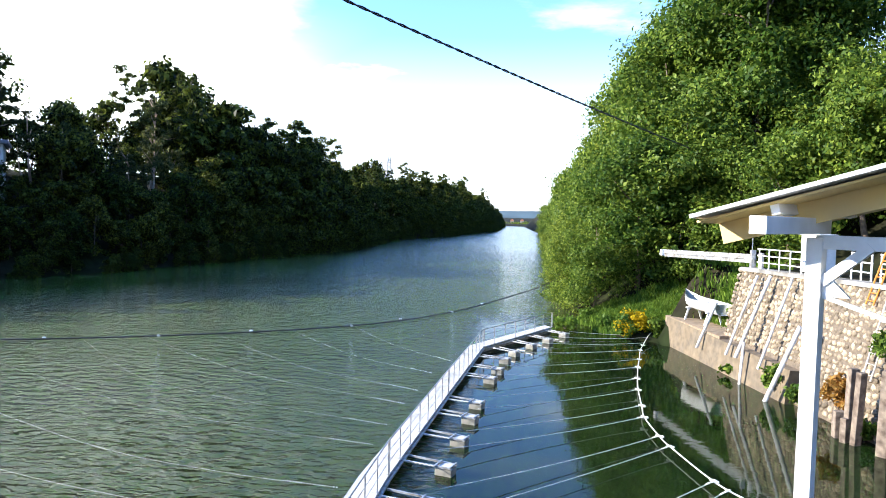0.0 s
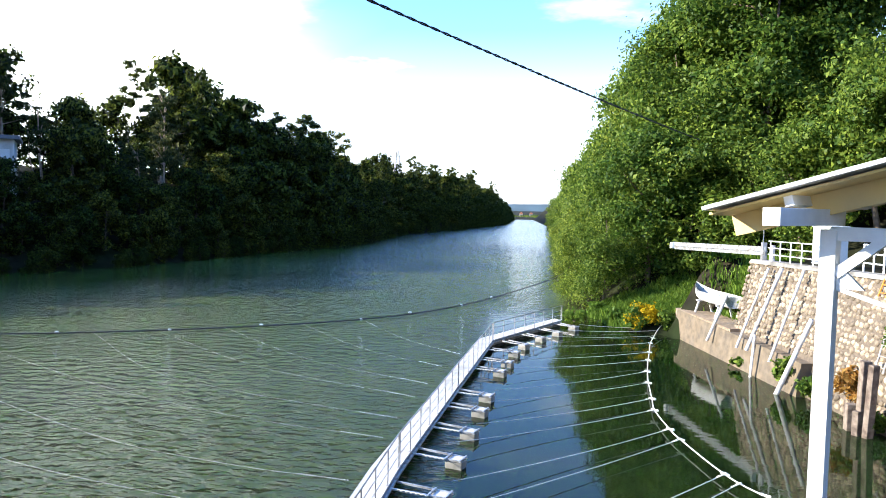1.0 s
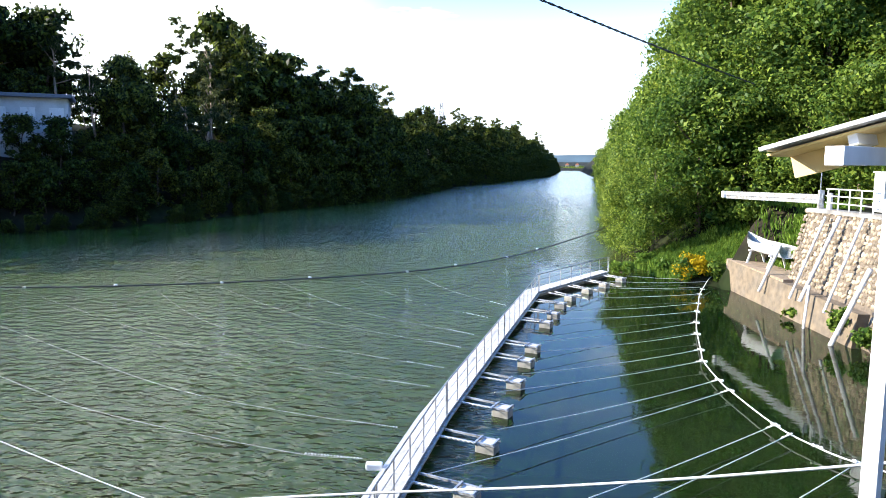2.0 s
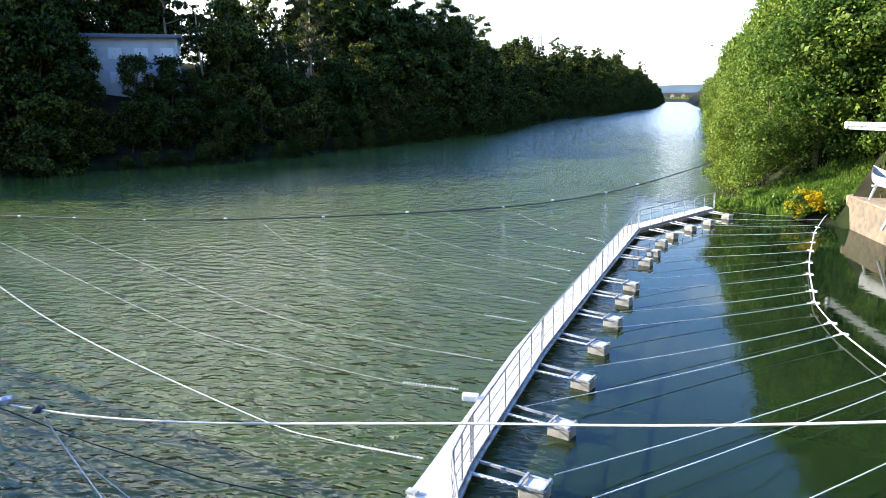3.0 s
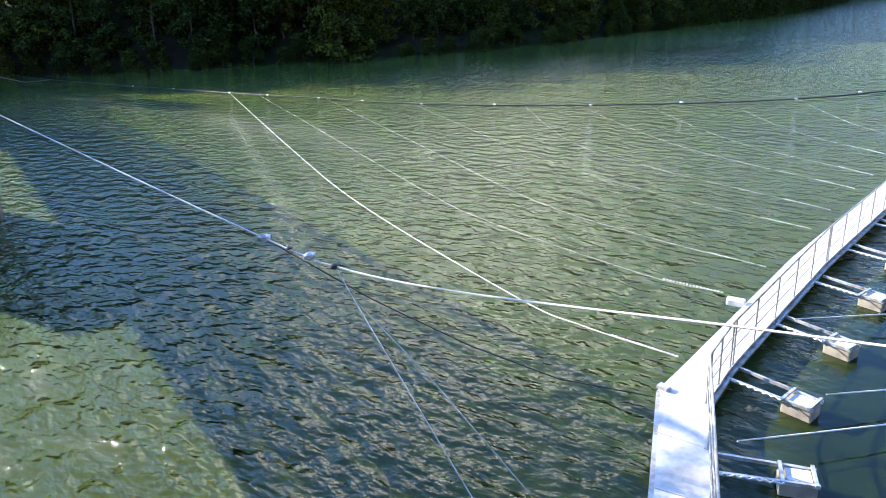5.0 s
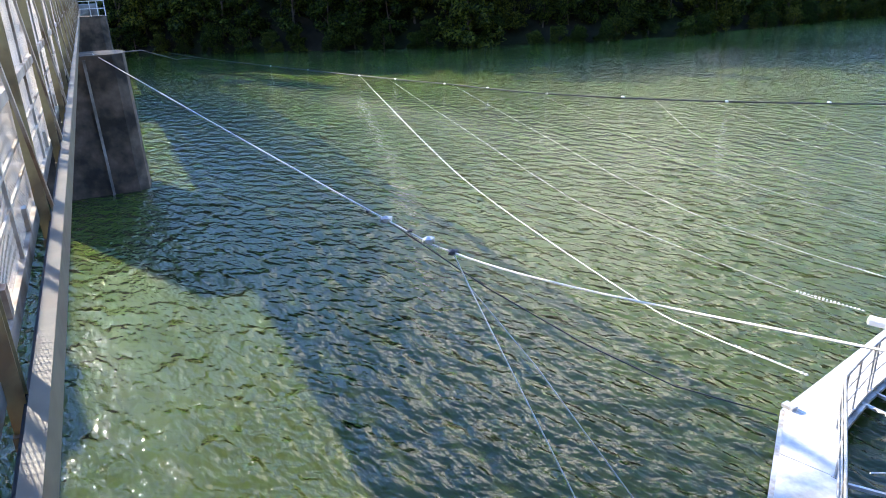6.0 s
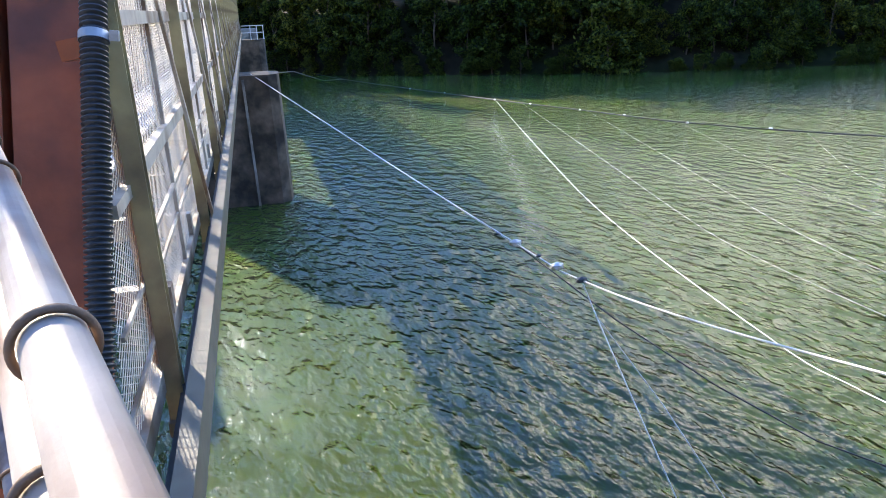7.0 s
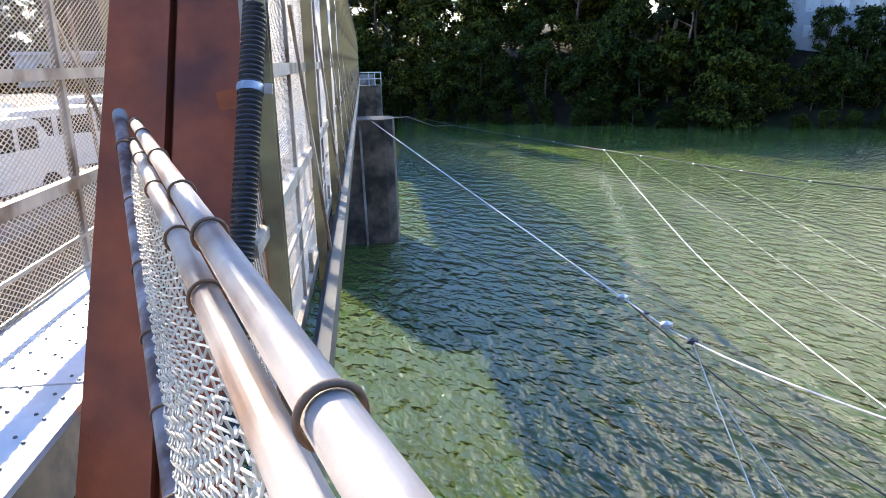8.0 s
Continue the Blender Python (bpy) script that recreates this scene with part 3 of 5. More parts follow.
plank_cache = {}
for i in range(len(EDGE) - 1):
    r0, r1, l0, l1 = EDGE[i], EDGE[i + 1], EDGE_L[i], EDGE_L[i + 1]
    ln = (Vector(r1) - Vector(r0)).length
    # side stringers and the float under the boards
    for a, b_, nm in ((r0, r1, "stringer"), (l0, l1, "stringer")):
        W(beam(nm, (*a, 0.27), (*b_, 0.27), 0.16, 0.06, M_GALV))
    mid0, mid1 = lerp2(r0, l0, 0.5), lerp2(r1, l1, 0.5)
    W(beam("pontoon_float", (*mid0, 0.06), (*mid1, 0.06), 0.42, 0.36, M_CONC))
    n = max(2, round(ln / 1.45))
    for k in range(n):
        f0, f1 = k / n + 0.008 / ln, (k + 1) / n - 0.008 / ln
        q = [lerp2(r0, r1, f0), lerp2(r0, r1, f1), lerp2(l0, l1, f1), lerp2(l0, l1, f0)]
        v = [(x, y, z) for z in (DECK_Z - 0.06, DECK_Z) for x, y in q]
        W(link("deck_panel", v, [(0, 3, 2, 1), (4, 5, 6, 7), (0, 1, 5, 4), (1, 2, 6, 5), (2, 3, 7, 6), (3, 0, 4, 7)], M_DECK))
    # railing along the edge that faces the floats
    for k in range(n + (1 if i == len(EDGE) - 2 else 0)):
        x, y = lerp2(lerp2(r0, r1, k / n), lerp2(l0, l1, k / n), 0.03)
        p = new("railing_post", post_me)
        p.matrix_world = pose(x, y, DECK_Z)
        W(p)
        if k == 0 or k == n:
            p = new("railing_post", post_me)
            dx, dy = (r1[0] - r0[0]) / ln * 0.14, (r1[1] - r0[1]) / ln * 0.14
            p.matrix_world = pose(x + dx, y + dy, DECK_Z)
            W(p)
    a3, b3 = lerp2(r0, l0, 0.03), lerp2(r1, l1, 0.03)
    for h, rad in ((1.0, 0.024), (0.68, 0.014), (0.36, 0.014)):
        W(tube("rail", [(*a3, DECK_Z + h), (*b3, DECK_Z + h)], rad, M_GALV, sides=6))
W(box("white_fender", pose(-4.7, 16.2, 0.4, 0, 0, 8), (0.42, 0.22, 0.17), M_WHITE, bevel=0.04), "white box fender tied to the walkway")
W(box("hinge_plate", pose(-4.55, 11.6, 0.44, 0, 0, -10), (0.22, 0.16, 0.06), M_GALV))

# outrigger floats
M_FLOAT = material("float_box", (0.3, 0.28, 0.23), 0.85, grain=0.2, grain_scale=6, dirt=(0.16, 0.15, 0.12), dirt_scale=3, bump=0.3)


def outrigger_float():
    ob = empty("outrigger_float", label="grey box float on two steel arms beside the walkway", category="float", group="floats along the walkway")
    bm = bmesh.new()
    add_box(bm, Matrix.Translation((0, 0, 0.07)), (0.6, 0.48, 0.36), 0.03)
    part("float_box", bm, M_FLOAT, ob)
    for y in (-0.24, 0.24):
        beam("arm", (-1.5, y * 1.25, 0.31), (0.32, y, 0.3), 0.06, 0.07, M_GALV, ob)
    for x in (-0.26, 0.26):
        box("cross_bar", pose(x, 0, 0.345), (0.06, 0.62, 0.05), M_GALV, ob)
    box("top_plate", pose(0.02, 0.02, 0.285), (0.4, 0.36, 0.04), M_DECK, ob, "pale board on the float")
    pts = [(-1.5 + 0.055 * k, -0.33 + 0.02 * math.sin(k * 2.2), 0.33 + 0.025 * math.cos(k * 2.2)) for k in range(24)]
    tube("lashing_rope", pts, 0.02, M_ROPE_W, ob, "frayed white rope wound along the arm", sides=5)
    return ob


BOXES = [(-1.89, 10.57), (-2.4, 12.86), (-2.29, 15.65), (-2.17, 18.58), (-2.04, 21.39), (-1.85, 24.17), (-1.67, 26.88), (-1.54, 29.04),
         (-1.17, 33.6), (-0.88, 35.67), (-0.58, 38.27), (-0.08, 40.45), (0.92, 42.98), (2.0, 45.18), (3.16, 47.56)]


def nearest_on_edge(p):
    best = None
    for a, c in zip(EDGE, EDGE[1:]):
        a, c = Vector(a), Vector(c)
        f = max(0.0, min(1.0, (Vector(p) - a).dot(c - a) / (c - a).length_squared))
        q = a.lerp(c, f)
        if best is None or (q - Vector(p)).length < (best - Vector(p)).length:
            best = q
    return best


model = outrigger_float()
for i, p in enumerate(BOXES):
    e = nearest_on_edge(p)
    turn = math.degrees(math.atan2(p[1] - e.y, p[0] - e.x))
    m = pose(*p, 0.02, 0, 0, turn - (14 if i > 0 else 0)) @ Matrix.Diagonal((0.94, 0.86, 0.84, 1))
    ob = model if i == 0 else copy_thing(model, m)
    ob.matrix_basis = m


# ---------------------------------------------------------------- ropes and cables
def knotted(points, step, r, seed=0):
    """Small lumps (knots, shackles, floats) strung along a line."""
    bm = bmesh.new()
    rr = random.Random(seed)
    pts = [Vector(p) for p in points]
    for a, c in zip(pts, pts[1:]):
        n = int((c - a).length / step) or 1
        for k in range(n):
            s = r * rr.uniform(0.7, 1.3)
            bmesh.ops.create_icosphere(bm, subdivisions=1, radius=s, matrix=Matrix.Translation(a.lerp(c, (k + 0.5) / n)) @ Matrix.Diagonal((1.0, 1.4, 0.8, 1)))
    return bm


def smooth_line(pts, steps=6):
    """Catmull-Rom through the points."""
    p = [Vector(q) for q in pts]
    p = [p[0] * 2 - p[1]] + p + [p[-1] * 2 - p[-2]]
    out = []
    for i in range(1, len(p) - 2):
        for k in range(steps):
            t = k / steps
            out.append(0.5 * ((2 * p[i]) + (p[i + 1] - p[i - 1]) * t + (2 * p[i - 1] - 5 * p[i] + 4 * p[i + 1] - p[i + 2]) * t * t + (3 * p[i] - p[i - 1] - 3 * p[i + 1] + p[i + 2]) * t ** 3))
    return out + [p[-2]]


def line_thing(name, pts, r, mat, label, group="", sides=5):
    ob = tagged(tube(name, pts, r, mat, sides=sides), label, "cable" if mat is M_ROPE_D else "rope", group)
    return ob


# floating boom rope across the lake with small floats
BOOM = [(-97, 33.6, 0.12), (-80.9, 33.1, 0.12), (-65.5, 33.8, 0.12), (-51.7, 34.8, 0.12), (-41.9, 35.9, 0.12), (-32.5, 36.9, 0.12), (-21.8, 41.0, 0.12),
        (-11.4, 47.9, 0.12), (-5.24, 56.9, 0.12), (-0.5, 69.5, 0.2), (3.8, 82.6, 0.5), (6.2, 90, 1.6)]
boom = line_thing("boom_rope", smooth_line(BOOM), 0.045, M_ROPE_D, "dark floating boom rope strung across the lake")
for i, p in enumerate(BOOM[2:9]):
    for f in (0.0, 0.45):
        q = Vector(p).lerp(Vector(BOOM[i + 3]), f)
        bm = bmesh.new()
        bmesh.ops.create_icosphere(bm, subdivisions=2, radius=0.09, matrix=Matrix.Translation(q) @ Matrix.Diagonal((1.5, 1, 0.8, 1)))
        part("boom_float", bm, M_GALV, boom, "small pale float", smooth=True)

# guard lines from the boom to the walkway
GUARD = [[(-50.8, 34.3), (-28.5, 22.5), (-19.1, 17.8), (-9.7, 14.0), (-7.2, 13.25), (-4.74, 12.8)],
         [(-47.6, 34.8), (-29.1, 25.8), (-18.5, 20.6), (-13.9, 18.6), (-7.3, 16.8), (-5.06, 16.4)],
         [(-41.1, 35.9), (-24.3, 27.05), (-14.0, 21.6), (-8.6, 19.7), (-4.7, 18.6)],
         [(-32.8, 36.5), (-17.9, 27.8), (-10.7, 24.5), (-4.5, 22.3)], [(-25.5, 39.0), (-17.8, 31.2), (-12.0, 27.8), (-4.45, 24.5)],
         [(-22.5, 40.6), (-13.0, 32.6), (-4.3, 27.4)], [(-19, 42.6), (-11.0, 34.6), (-4.1, 29.6)], [(-15, 45.4), (-9, 37.9), (-3.9, 33.0)], [(-11.4, 47.9), (-7, 41), (-3.3, 36.0)]]
for i, line in enumerate(GUARD):
    nn = len(line) - 1
    pts = [(x, y, 0.13 + 0.35 * (k / nn) ** 3) for k, (x, y) in enumerate(line)]
    ob = line_thing("guard_line", smooth_line(pts), (0.0095, 0.0034, 0.003)[min(i, 2)] if i < 3 else 0.0017, M_ROPE_W, "thin white guard line from the boom to the walkway", "guard lines")
    a, c = Vector(pts[-2]), Vector(pts[-1])
    end = [c, c + (a - c).normalized() * 1.7]
    ch = part("chain", knotted(end, 0.09, 0.026 if i < 2 else 0.017, i), M_ROPE_W, ob, "knotted pale chain end")
    ch["kind"] = "stuff"

# curved boundary rope by the stone wall, with cross lines to the floats
RING = [(9.47, 48.73), (8.76, 47.65), (7.79, 44.52), (7.33, 42.73), (6.81, 39.93), (6.39, 37.76), (5.93, 35.05), (5.6, 32.71), (5.29, 29.93), (5.11, 28.22), (5.23, 25.8), (5.38, 24.69),
        (6.02, 21.58), (6.7, 20.1), (7.42, 19.19), (9.15, 17.89), (11.98, 16.66)]
ring = line_thing("boundary_rope", smooth_line([(x, y, 0.22 if y < 44 else 0.22 + (y - 44) * 0.07) for x, y in RING], 4), 0.024, M_ROPE_W, "thick curved white boundary rope on the calm water")
for i, (x, y) in enumerate(RING[2:15]):
    bm = knotted([(x - 0.12, y + 0.1, 0.25), (x + 0.12, y - 0.1, 0.25)], 0.1, 0.062, i + 30)
    part("knot", bm, M_ROPE_W, ring, "white rope knot")
CROSS = [((-2.05, 13.1), (6.02, 21.58)), ((-2.9, 10.75), (6.3, 20.95)), ((-3.35, 16.0), (5.38, 24.69)), ((-1.95, 19.2), (5.23, 25.8)), ((-2.4, 22.4), (5.11, 28.22)), ((-1.65, 24.6), (5.29, 29.93)),
         ((-1.4, 27.6), (5.6, 32.71)), ((-1.2, 29.4), (5.93, 35.05)), ((-0.9, 33.6), (6.39, 37.76)), ((-0.5, 35.8), (6.81, 39.93)), ((0.3, 39.6), (7.46, 42.9)), ((1.4, 42.9), (8.0, 45.3)),
         ((2.3, 45.3), (8.62, 47.45)), ((3.5, 47.7), (9.3, 48.7)), ((-1.7, 9.0), (7.42, 19.19)), ((-1.4, 8.2), (9.15, 17.89))]
for i, (a, c) in enumerate(CROSS):
    ob = line_thing("cross_line", sag((*a, 0.4), (*c, 0.26), 0.1, 12), 0.015 if i < 6 or i > 13 else 0.011, M_ROPE_W, "white line from a float to the boundary rope", "cross lines")
    if i < 8:
        a3, c3 = Vector((*a, 0.41)), Vector((*c, 0.26))
        part("lashing", knotted([c3, c3.lerp(a3, 0.045)], 0.1, 0.034, i + 60), M_ROPE_W, ob, "frayed white lashing")

# cable from the bridge pier over the water, loaded by hanging lines
JUNC, JUNC_B = Vector((-9.48, 8.0, 3.09)), Vector((-11.6, 8.05, 3.22))
over = [Vector((-30.9, 8.3, 5.5)), Vector((-21, 8.2, 4.28)), JUNC_B, JUNC, Vector((-6.6, 7.85, 3.36)), Vector((-2.36, 7.7, 4.02)), Vector((1.5, 7.4, 4.72)), Vector((9.5, 6.6, 6.6))]
cable = line_thing("suspended_cable", smooth_line(over), 0.017, M_ROPE_W, "white suspended cable from the bridge pier with clamps")
for i, (f, s) in enumerate(((0.0, 0.075), (0.38, 0.05), (0.66, 0.07), (1.0, 0.085), (-0.3, 0.05))):
    q = JUNC_B.lerp(JUNC, f)
    part("clamp", knotted([q - Vector((s, 0, 0)), q + Vector((s, 0, 0.01))], 0.3, s * 1.25, i), M_GALV if i % 2 == 0 and i < 3 else M_ROPE_D, cable, "metal cable clamp")
line_thing("hanging_line", [JUNC, (-8.9, 7.86, 2.62), (-7.4, 7.5, 1.5), (-5.4, 7.05, -0.05)], 0.011, M_ROPE_W, "thin white line hanging from the cable to the water", "hanging lines")
line_thing("hanging_line", [(-8.9, 7.86, 2.62), (-7.4, 8.0, 1.55), (-5.2, 8.0, -0.05)], 0.009, M_ROPE_W, "thin white line hanging from the cable to the water", "hanging lines")
line_thing("hanging_line", [JUNC_B, (-9.6, 9.0, 2.0), (-7.8, 9.8, 1.15), (-6.2, 10.5, 0.6), (-4.62, 11.3, 0.36)], 0.014, M_ROPE_D, "dark line slung from the cable to the walkway", "hanging lines")
line_thing("mooring_cable", [Vector((-31.1, 8.6, 5.45)), Vector((-40, 13.2, 4.75)), Vector((-60, 22.5, 2.2)), Vector((-80.9, 33.0, 0.15))], 0.03, M_ROPE_D, "dark mooring cable from the pier to the boom")

# overhead power cable, two strands twisted
def twisted(a, c, drop, r, turns):
    base = sag(a, c, drop, 220)
    out = []
    for s in (0, math.pi):
        pts = []
        for i, p in enumerate(base):
            w = s + turns * 2 * math.pi * i / 220
            pts.append(p + Vector((0, math.cos(w) * r, math.sin(w) * r)))
        out.append(pts)
    return out


v, q = [], []
for pts in twisted((-11.8, 11.1, 15.25), (10.6, 46.9, 12.62), 0.16, 0.03, 34):
    v2, q2 = tube_data(pts, 0.026, 5)
    q += [tuple(i + len(v) for i in f2) for f2 in q2]
    v += v2
tagged(link("power_cable", v, q, M_ROPE_D, smooth=True), "black twisted overhead power cable running to the wooded bank", "cable")


# ---------------------------------------------------------------- bridge
VP = radians(74.67)
BA, BN = Vector((-math.sin(VP), math.cos(VP), 0)), Vector((math.cos(VP), math.sin(VP), 0))
B0 = BN * -0.21 + Vector((0, 0, 0.04))
BRIDGE = Matrix(((BA.x, BN.x, 0, B0.x), (BA.y, BN.y, 0, B0.y), (0, 0, 1, B0.z), (0, 0, 0, 1)))
FLOOR_Z, TOP_Z = 6.28, 10.6


def B(a, n_, z):
    return B0 + BA * a + BN * n_ + Vector((0, 0, z))


def bbeam(name, p, q_, w, h, mat, parent=None, label="", bevel=0.0):
    """A bar between two points given along, across and up the bridge; w lies level."""
    a, c = B(*p), B(*q_)
    d = (c - a)
    z = d.normalized()
    x = z.cross(Vector((0, 0, 1)))
    x = BN.copy() if x.length < 0.05 else x.normalized()
    y = z.cross(x)
    m = Matrix((x, y, z)).transposed().to_4x4()
    m.translation = (a + c) / 2
    ob = box(name, m, (w, h, d.length), mat, None, label, bevel)
    return under(ob, parent) if parent else ob


def channel(name, p, q_, w, h, t, mat, parent, label="", open_to=1):
    """A steel channel bar: a web and two flanges."""
    a, c = B(*p), B(*q_)
    d = c - a
    z = d.normalized()
    x = z.cross(Vector((0, 0, 1)))
    x = BN.copy() if x.length < 0.05 else x.normalized()
    y = z.cross(x)
    m = Matrix((x, y, z)).transposed().to_4x4()
    m.translation = (a + c) / 2
    bm = bmesh.new()
    e, hw, hh, hl_ = open_to, w / 2, h / 2, d.length / 2
    prof = [(-e * hw, -hh), (e * hw, -hh), (e * hw, -hh + t), (-e * (hw - t), -hh + t), (-e * (hw - t), hh - t), (e * hw, hh - t), (e * hw, hh), (-e * hw, hh)]
    lo, hi = ([bm.verts.new(m @ Vector((px, py, pz))) for px, py in prof] for pz in (-hl_, hl_))
    bm.faces.new(lo)
    bm.faces.new(hi)
    for i in range(8):
        bm.faces.new((lo[i], lo[(i + 1) % 8], hi[(i + 1) % 8], hi[i]))
    bmesh.ops.recalc_face_normals(bm, faces=bm.faces)
    return under(part(name, bm, mat, None, label), parent)


bridge = empty("footbridge", (0, 0, FLOOR_Z), label="steel truss footbridge with wire mesh sides and yellowed posts", category="bridge")
END = 92.0
M_LINK = material("chain_wire", (0.76, 0.69, 0.58), 0.5, grain=0.15, grain_scale=20)
M_MESH = material("mesh_wire", (0.66, 0.56, 0.43), 0.6, metal=0.0, grain=0.1, grain_scale=10)
M_FRAME = material("weathered_frame_steel", (0.5, 0.45, 0.37), 0.6, metal=0.2, grain=0.15, grain_scale=5, dirt=(0.2, 0.13, 0.08), dirt_scale=2)
M_CHORD = material("weathered_chord_paint", (0.12, 0.115, 0.085), 0.6, grain=0.2, grain_scale=4, dirt=(0.12, 0.09, 0.06), dirt_scale=1.5)
M_PLATE = material("pale_steel_plate", (0.62, 0.62, 0.62), 0.5, metal=0.2, grain=0.08, grain_scale=8, dirt=(0.5, 0.49, 0.46), dirt_scale=1.2)

# chords and floor beams
for n_, side in ((-0.45, 1), (-2.75, -1)):
    channel("bottom_chord", (1.6, n_, 5.8), (END, n_, 5.8), 0.1, 0.26, 0.014, M_CHORD, bridge, "grey-green outer channel beam", -side)
for n_ in (-0.7, -2.5):
    bbeam("top_chord", (5.8, n_, TOP_Z), (END, n_, TOP_Z), 0.16, 0.16, M_FRAME, bridge)
    bbeam("bottom_rail", (3.0, n_, 5.82), (END, n_, 5.82), 0.08, 0.14, M_FRAME, bridge)
k = 5.2
while k < END:
    bbeam("floor_beam", (k, -2.6, 6.0), (k, -0.66, 6.0), 0.12, 0.2, M_FRAME, bridge)
    k += 1.95
# perforated angle beside the chord
bm = bmesh.new()
bmm = BRIDGE
add_box(bm, bmm @ Matrix.Translation((15.0, -0.56, 5.72)), (26.0, 0.05, 0.012))
under(part("perforated_strip", bm, M_ROPE_D, None, "dark perforated strip"), bridge)

# outer posts with rods
post_model = None
a_post = 4.35
while a_post < END:
    for n_, dirn in ((-0.62, 1), (-2.58, -1)):
        if post_model is None:
            post_model = channel("outer_post", (a_post, n_, 5.45), (a_post, n_, TOP_Z), 0.1, 0.12, 0.01, M_YELLOW, bridge, "yellowed steel channel post")
            first = (a_post, n_)
        else:
            o = new("outer_post", post_model.data)
            o.matrix_world = Matrix.Translation(BA * (a_post - first[0]) + BN * (n_ - first[1]))
            under(o, bridge)
            tagged(o, "yellowed steel channel post")
        bbeam("base_shoe", (a_post, n_ - 0.06 * dirn, 5.5), (a_post, n_ + 0.14 * dirn, 5.5), 0.2, 0.1, M_CHORD, bridge, "rusty bolted base shoe", 0.01)
        if a_post > 5:
            bbeam("brace_rod", (a_post - 0.15, n_ + 0.14 * dirn, 5.55), (a_post - 1.15, n_ - 0.06 * dirn, 8.4), 0.03, 0.03, M_FRAME, bridge)
    a_post += 3.65

# fence frames with wire mesh, 3.9 m panels
def mesh_panel(width, z0, z1, pitch=0.085, r=0.004):
    """Diamond wire mesh in the along-up plane."""
    verts, faces = [], []
    h = z1 - z0
    slope = 0.5

    def wire(x0, y0, x1, y1, off):
        d = Vector((x1 - x0, 0, y1 - y0)).normalized()
        s = Vector((-d.z, 0, d.x)) * r
        o = len(verts)
        for px, pz in ((x0, y0), (x1, y1)):
            p = Vector((px, off, z0 + pz))
            verts.extend([p + s, p - s * 0.5 + Vector((0, r, 0)), p - s * 0.5 - Vector((0, r, 0))])
        for e in range(3):
            e2 = (e + 1) % 3
            faces.append((o + e, o + e2, o + 3 + e2, o + 3 + e))
    x = -h / slope
    while x < width:
        for sgn, off in ((1, r), (-1, -r)):
            # from (x, 0) rising to the right, or falling
            xa, xb = max(0.0, x), min(width, x + h / slope)
            if xb - xa > 0.02:
                ya, yb = (xa - x) * slope, (xb - x) * slope
                if sgn < 0:
                    ya, yb = h - ya, h - yb
                wire(xa, ya, xb, yb, off)
        x += pitch
    me = bpy.data.meshes.new("wire_mesh")
    me.from_pydata([tuple(p) for p in verts], [], faces)
    me.materials.append(M_MESH)
    return me


PANEL = 3.9
mesh_me = mesh_panel(PANEL, 5.9, TOP_Z - 0.05)
side_mesh_me = mesh_panel(PANEL, 5.9, TOP_Z - 0.05, 0.09, 0.0026)
a0 = 4.45
while a0 < END - PANEL:
    for n_ in (-0.7, -2.5):
        o = new("wire_mesh", mesh_me if n_ < -1 else side_mesh_me)
        o.matrix_world = BRIDGE @ Matrix.Translation((a0, n_, 0))
        under(o, bridge)
        tagged(o, "pale diamond wire mesh", kind="stuff")
        for z, w, h in ((7.87, 0.05, 0.09), (7.0, 0.07, 0.1), (6.55, 0.025, 0.03), (6.3, 0.02, 0.025), (9.2, 0.05, 0.07)):
            bbeam("fence_rail", (a0, n_ + 0.02, z), (a0 + PANEL, n_ + 0.02, z), w, h, M_FRAME, bridge)
        for f in (0.0, 0.5):
            bbeam("fence_post", (a0 + f * PANEL, n_, 5.85), (a0 + f * PANEL, n_, TOP_Z), 0.06, 0.07, M_FRAME, bridge)
        if n_ < -1:
            bbeam("fence_brace", (a0 + 0.35 * PANEL, n_, 9.1), (a0 + 0.75 * PANEL, n_, 7.2), 0.03, 0.03, M_FRAME, bridge)
    a0 += PANEL
# near part of the far-side mesh
o = new("wire_mesh", mesh_me)
o.matrix_world = BRIDGE @ Matrix.Translation((4.45 - PANEL, -2.5, 0))
tagged(under(o, bridge), "pale diamond wire mesh", kind="stuff")
for z, w, h in ((7.87, 0.05, 0.09), (6.98, 0.06, 0.07), (6.43, 0.02, 0.025), (6.08, 0.02, 0.025)):
    bbeam("fence_rail", (0.55, -2.48, z), (4.45, -2.48, z), w, h, M_FRAME, bridge)
# near part of the lake-side mesh, behind the end post
near_bm = bmesh.new()
near_bm.from_mesh(mesh_panel(1.2, 5.9, 8.5, 0.09, 0.0026))
bmesh.ops.bisect_plane(near_bm, geom=near_bm.verts[:] + near_bm.edges[:] + near_bm.faces[:], plane_co=(0.12, 0, 6.15), plane_no=(-1, 0, 0.5), clear_outer=True)
o = tagged(part("wire_mesh", near_bm, M_MESH), "pale diamond wire mesh", kind="stuff")
o.matrix_world = BRIDGE @ Matrix.Translation((3.25, -0.7, 0))
under(o, bridge)
for z, w, h in ((7.87, 0.05, 0.09), (6.98, 0.06, 0.07), (6.43, 0.02, 0.025), (6.08, 0.02, 0.025)):
    bbeam("fence_rail", (3.42 + (z - 6.15) * 0.5, -0.68, z), (4.45, -0.68, z), w, h, M_FRAME, bridge)
k = 6.0
while k < END:
    bbeam("portal_beam", (k, -2.5, TOP_Z), (k, -0.7, TOP_Z), 0.1, 0.12, M_FRAME, bridge)
    k += PANEL

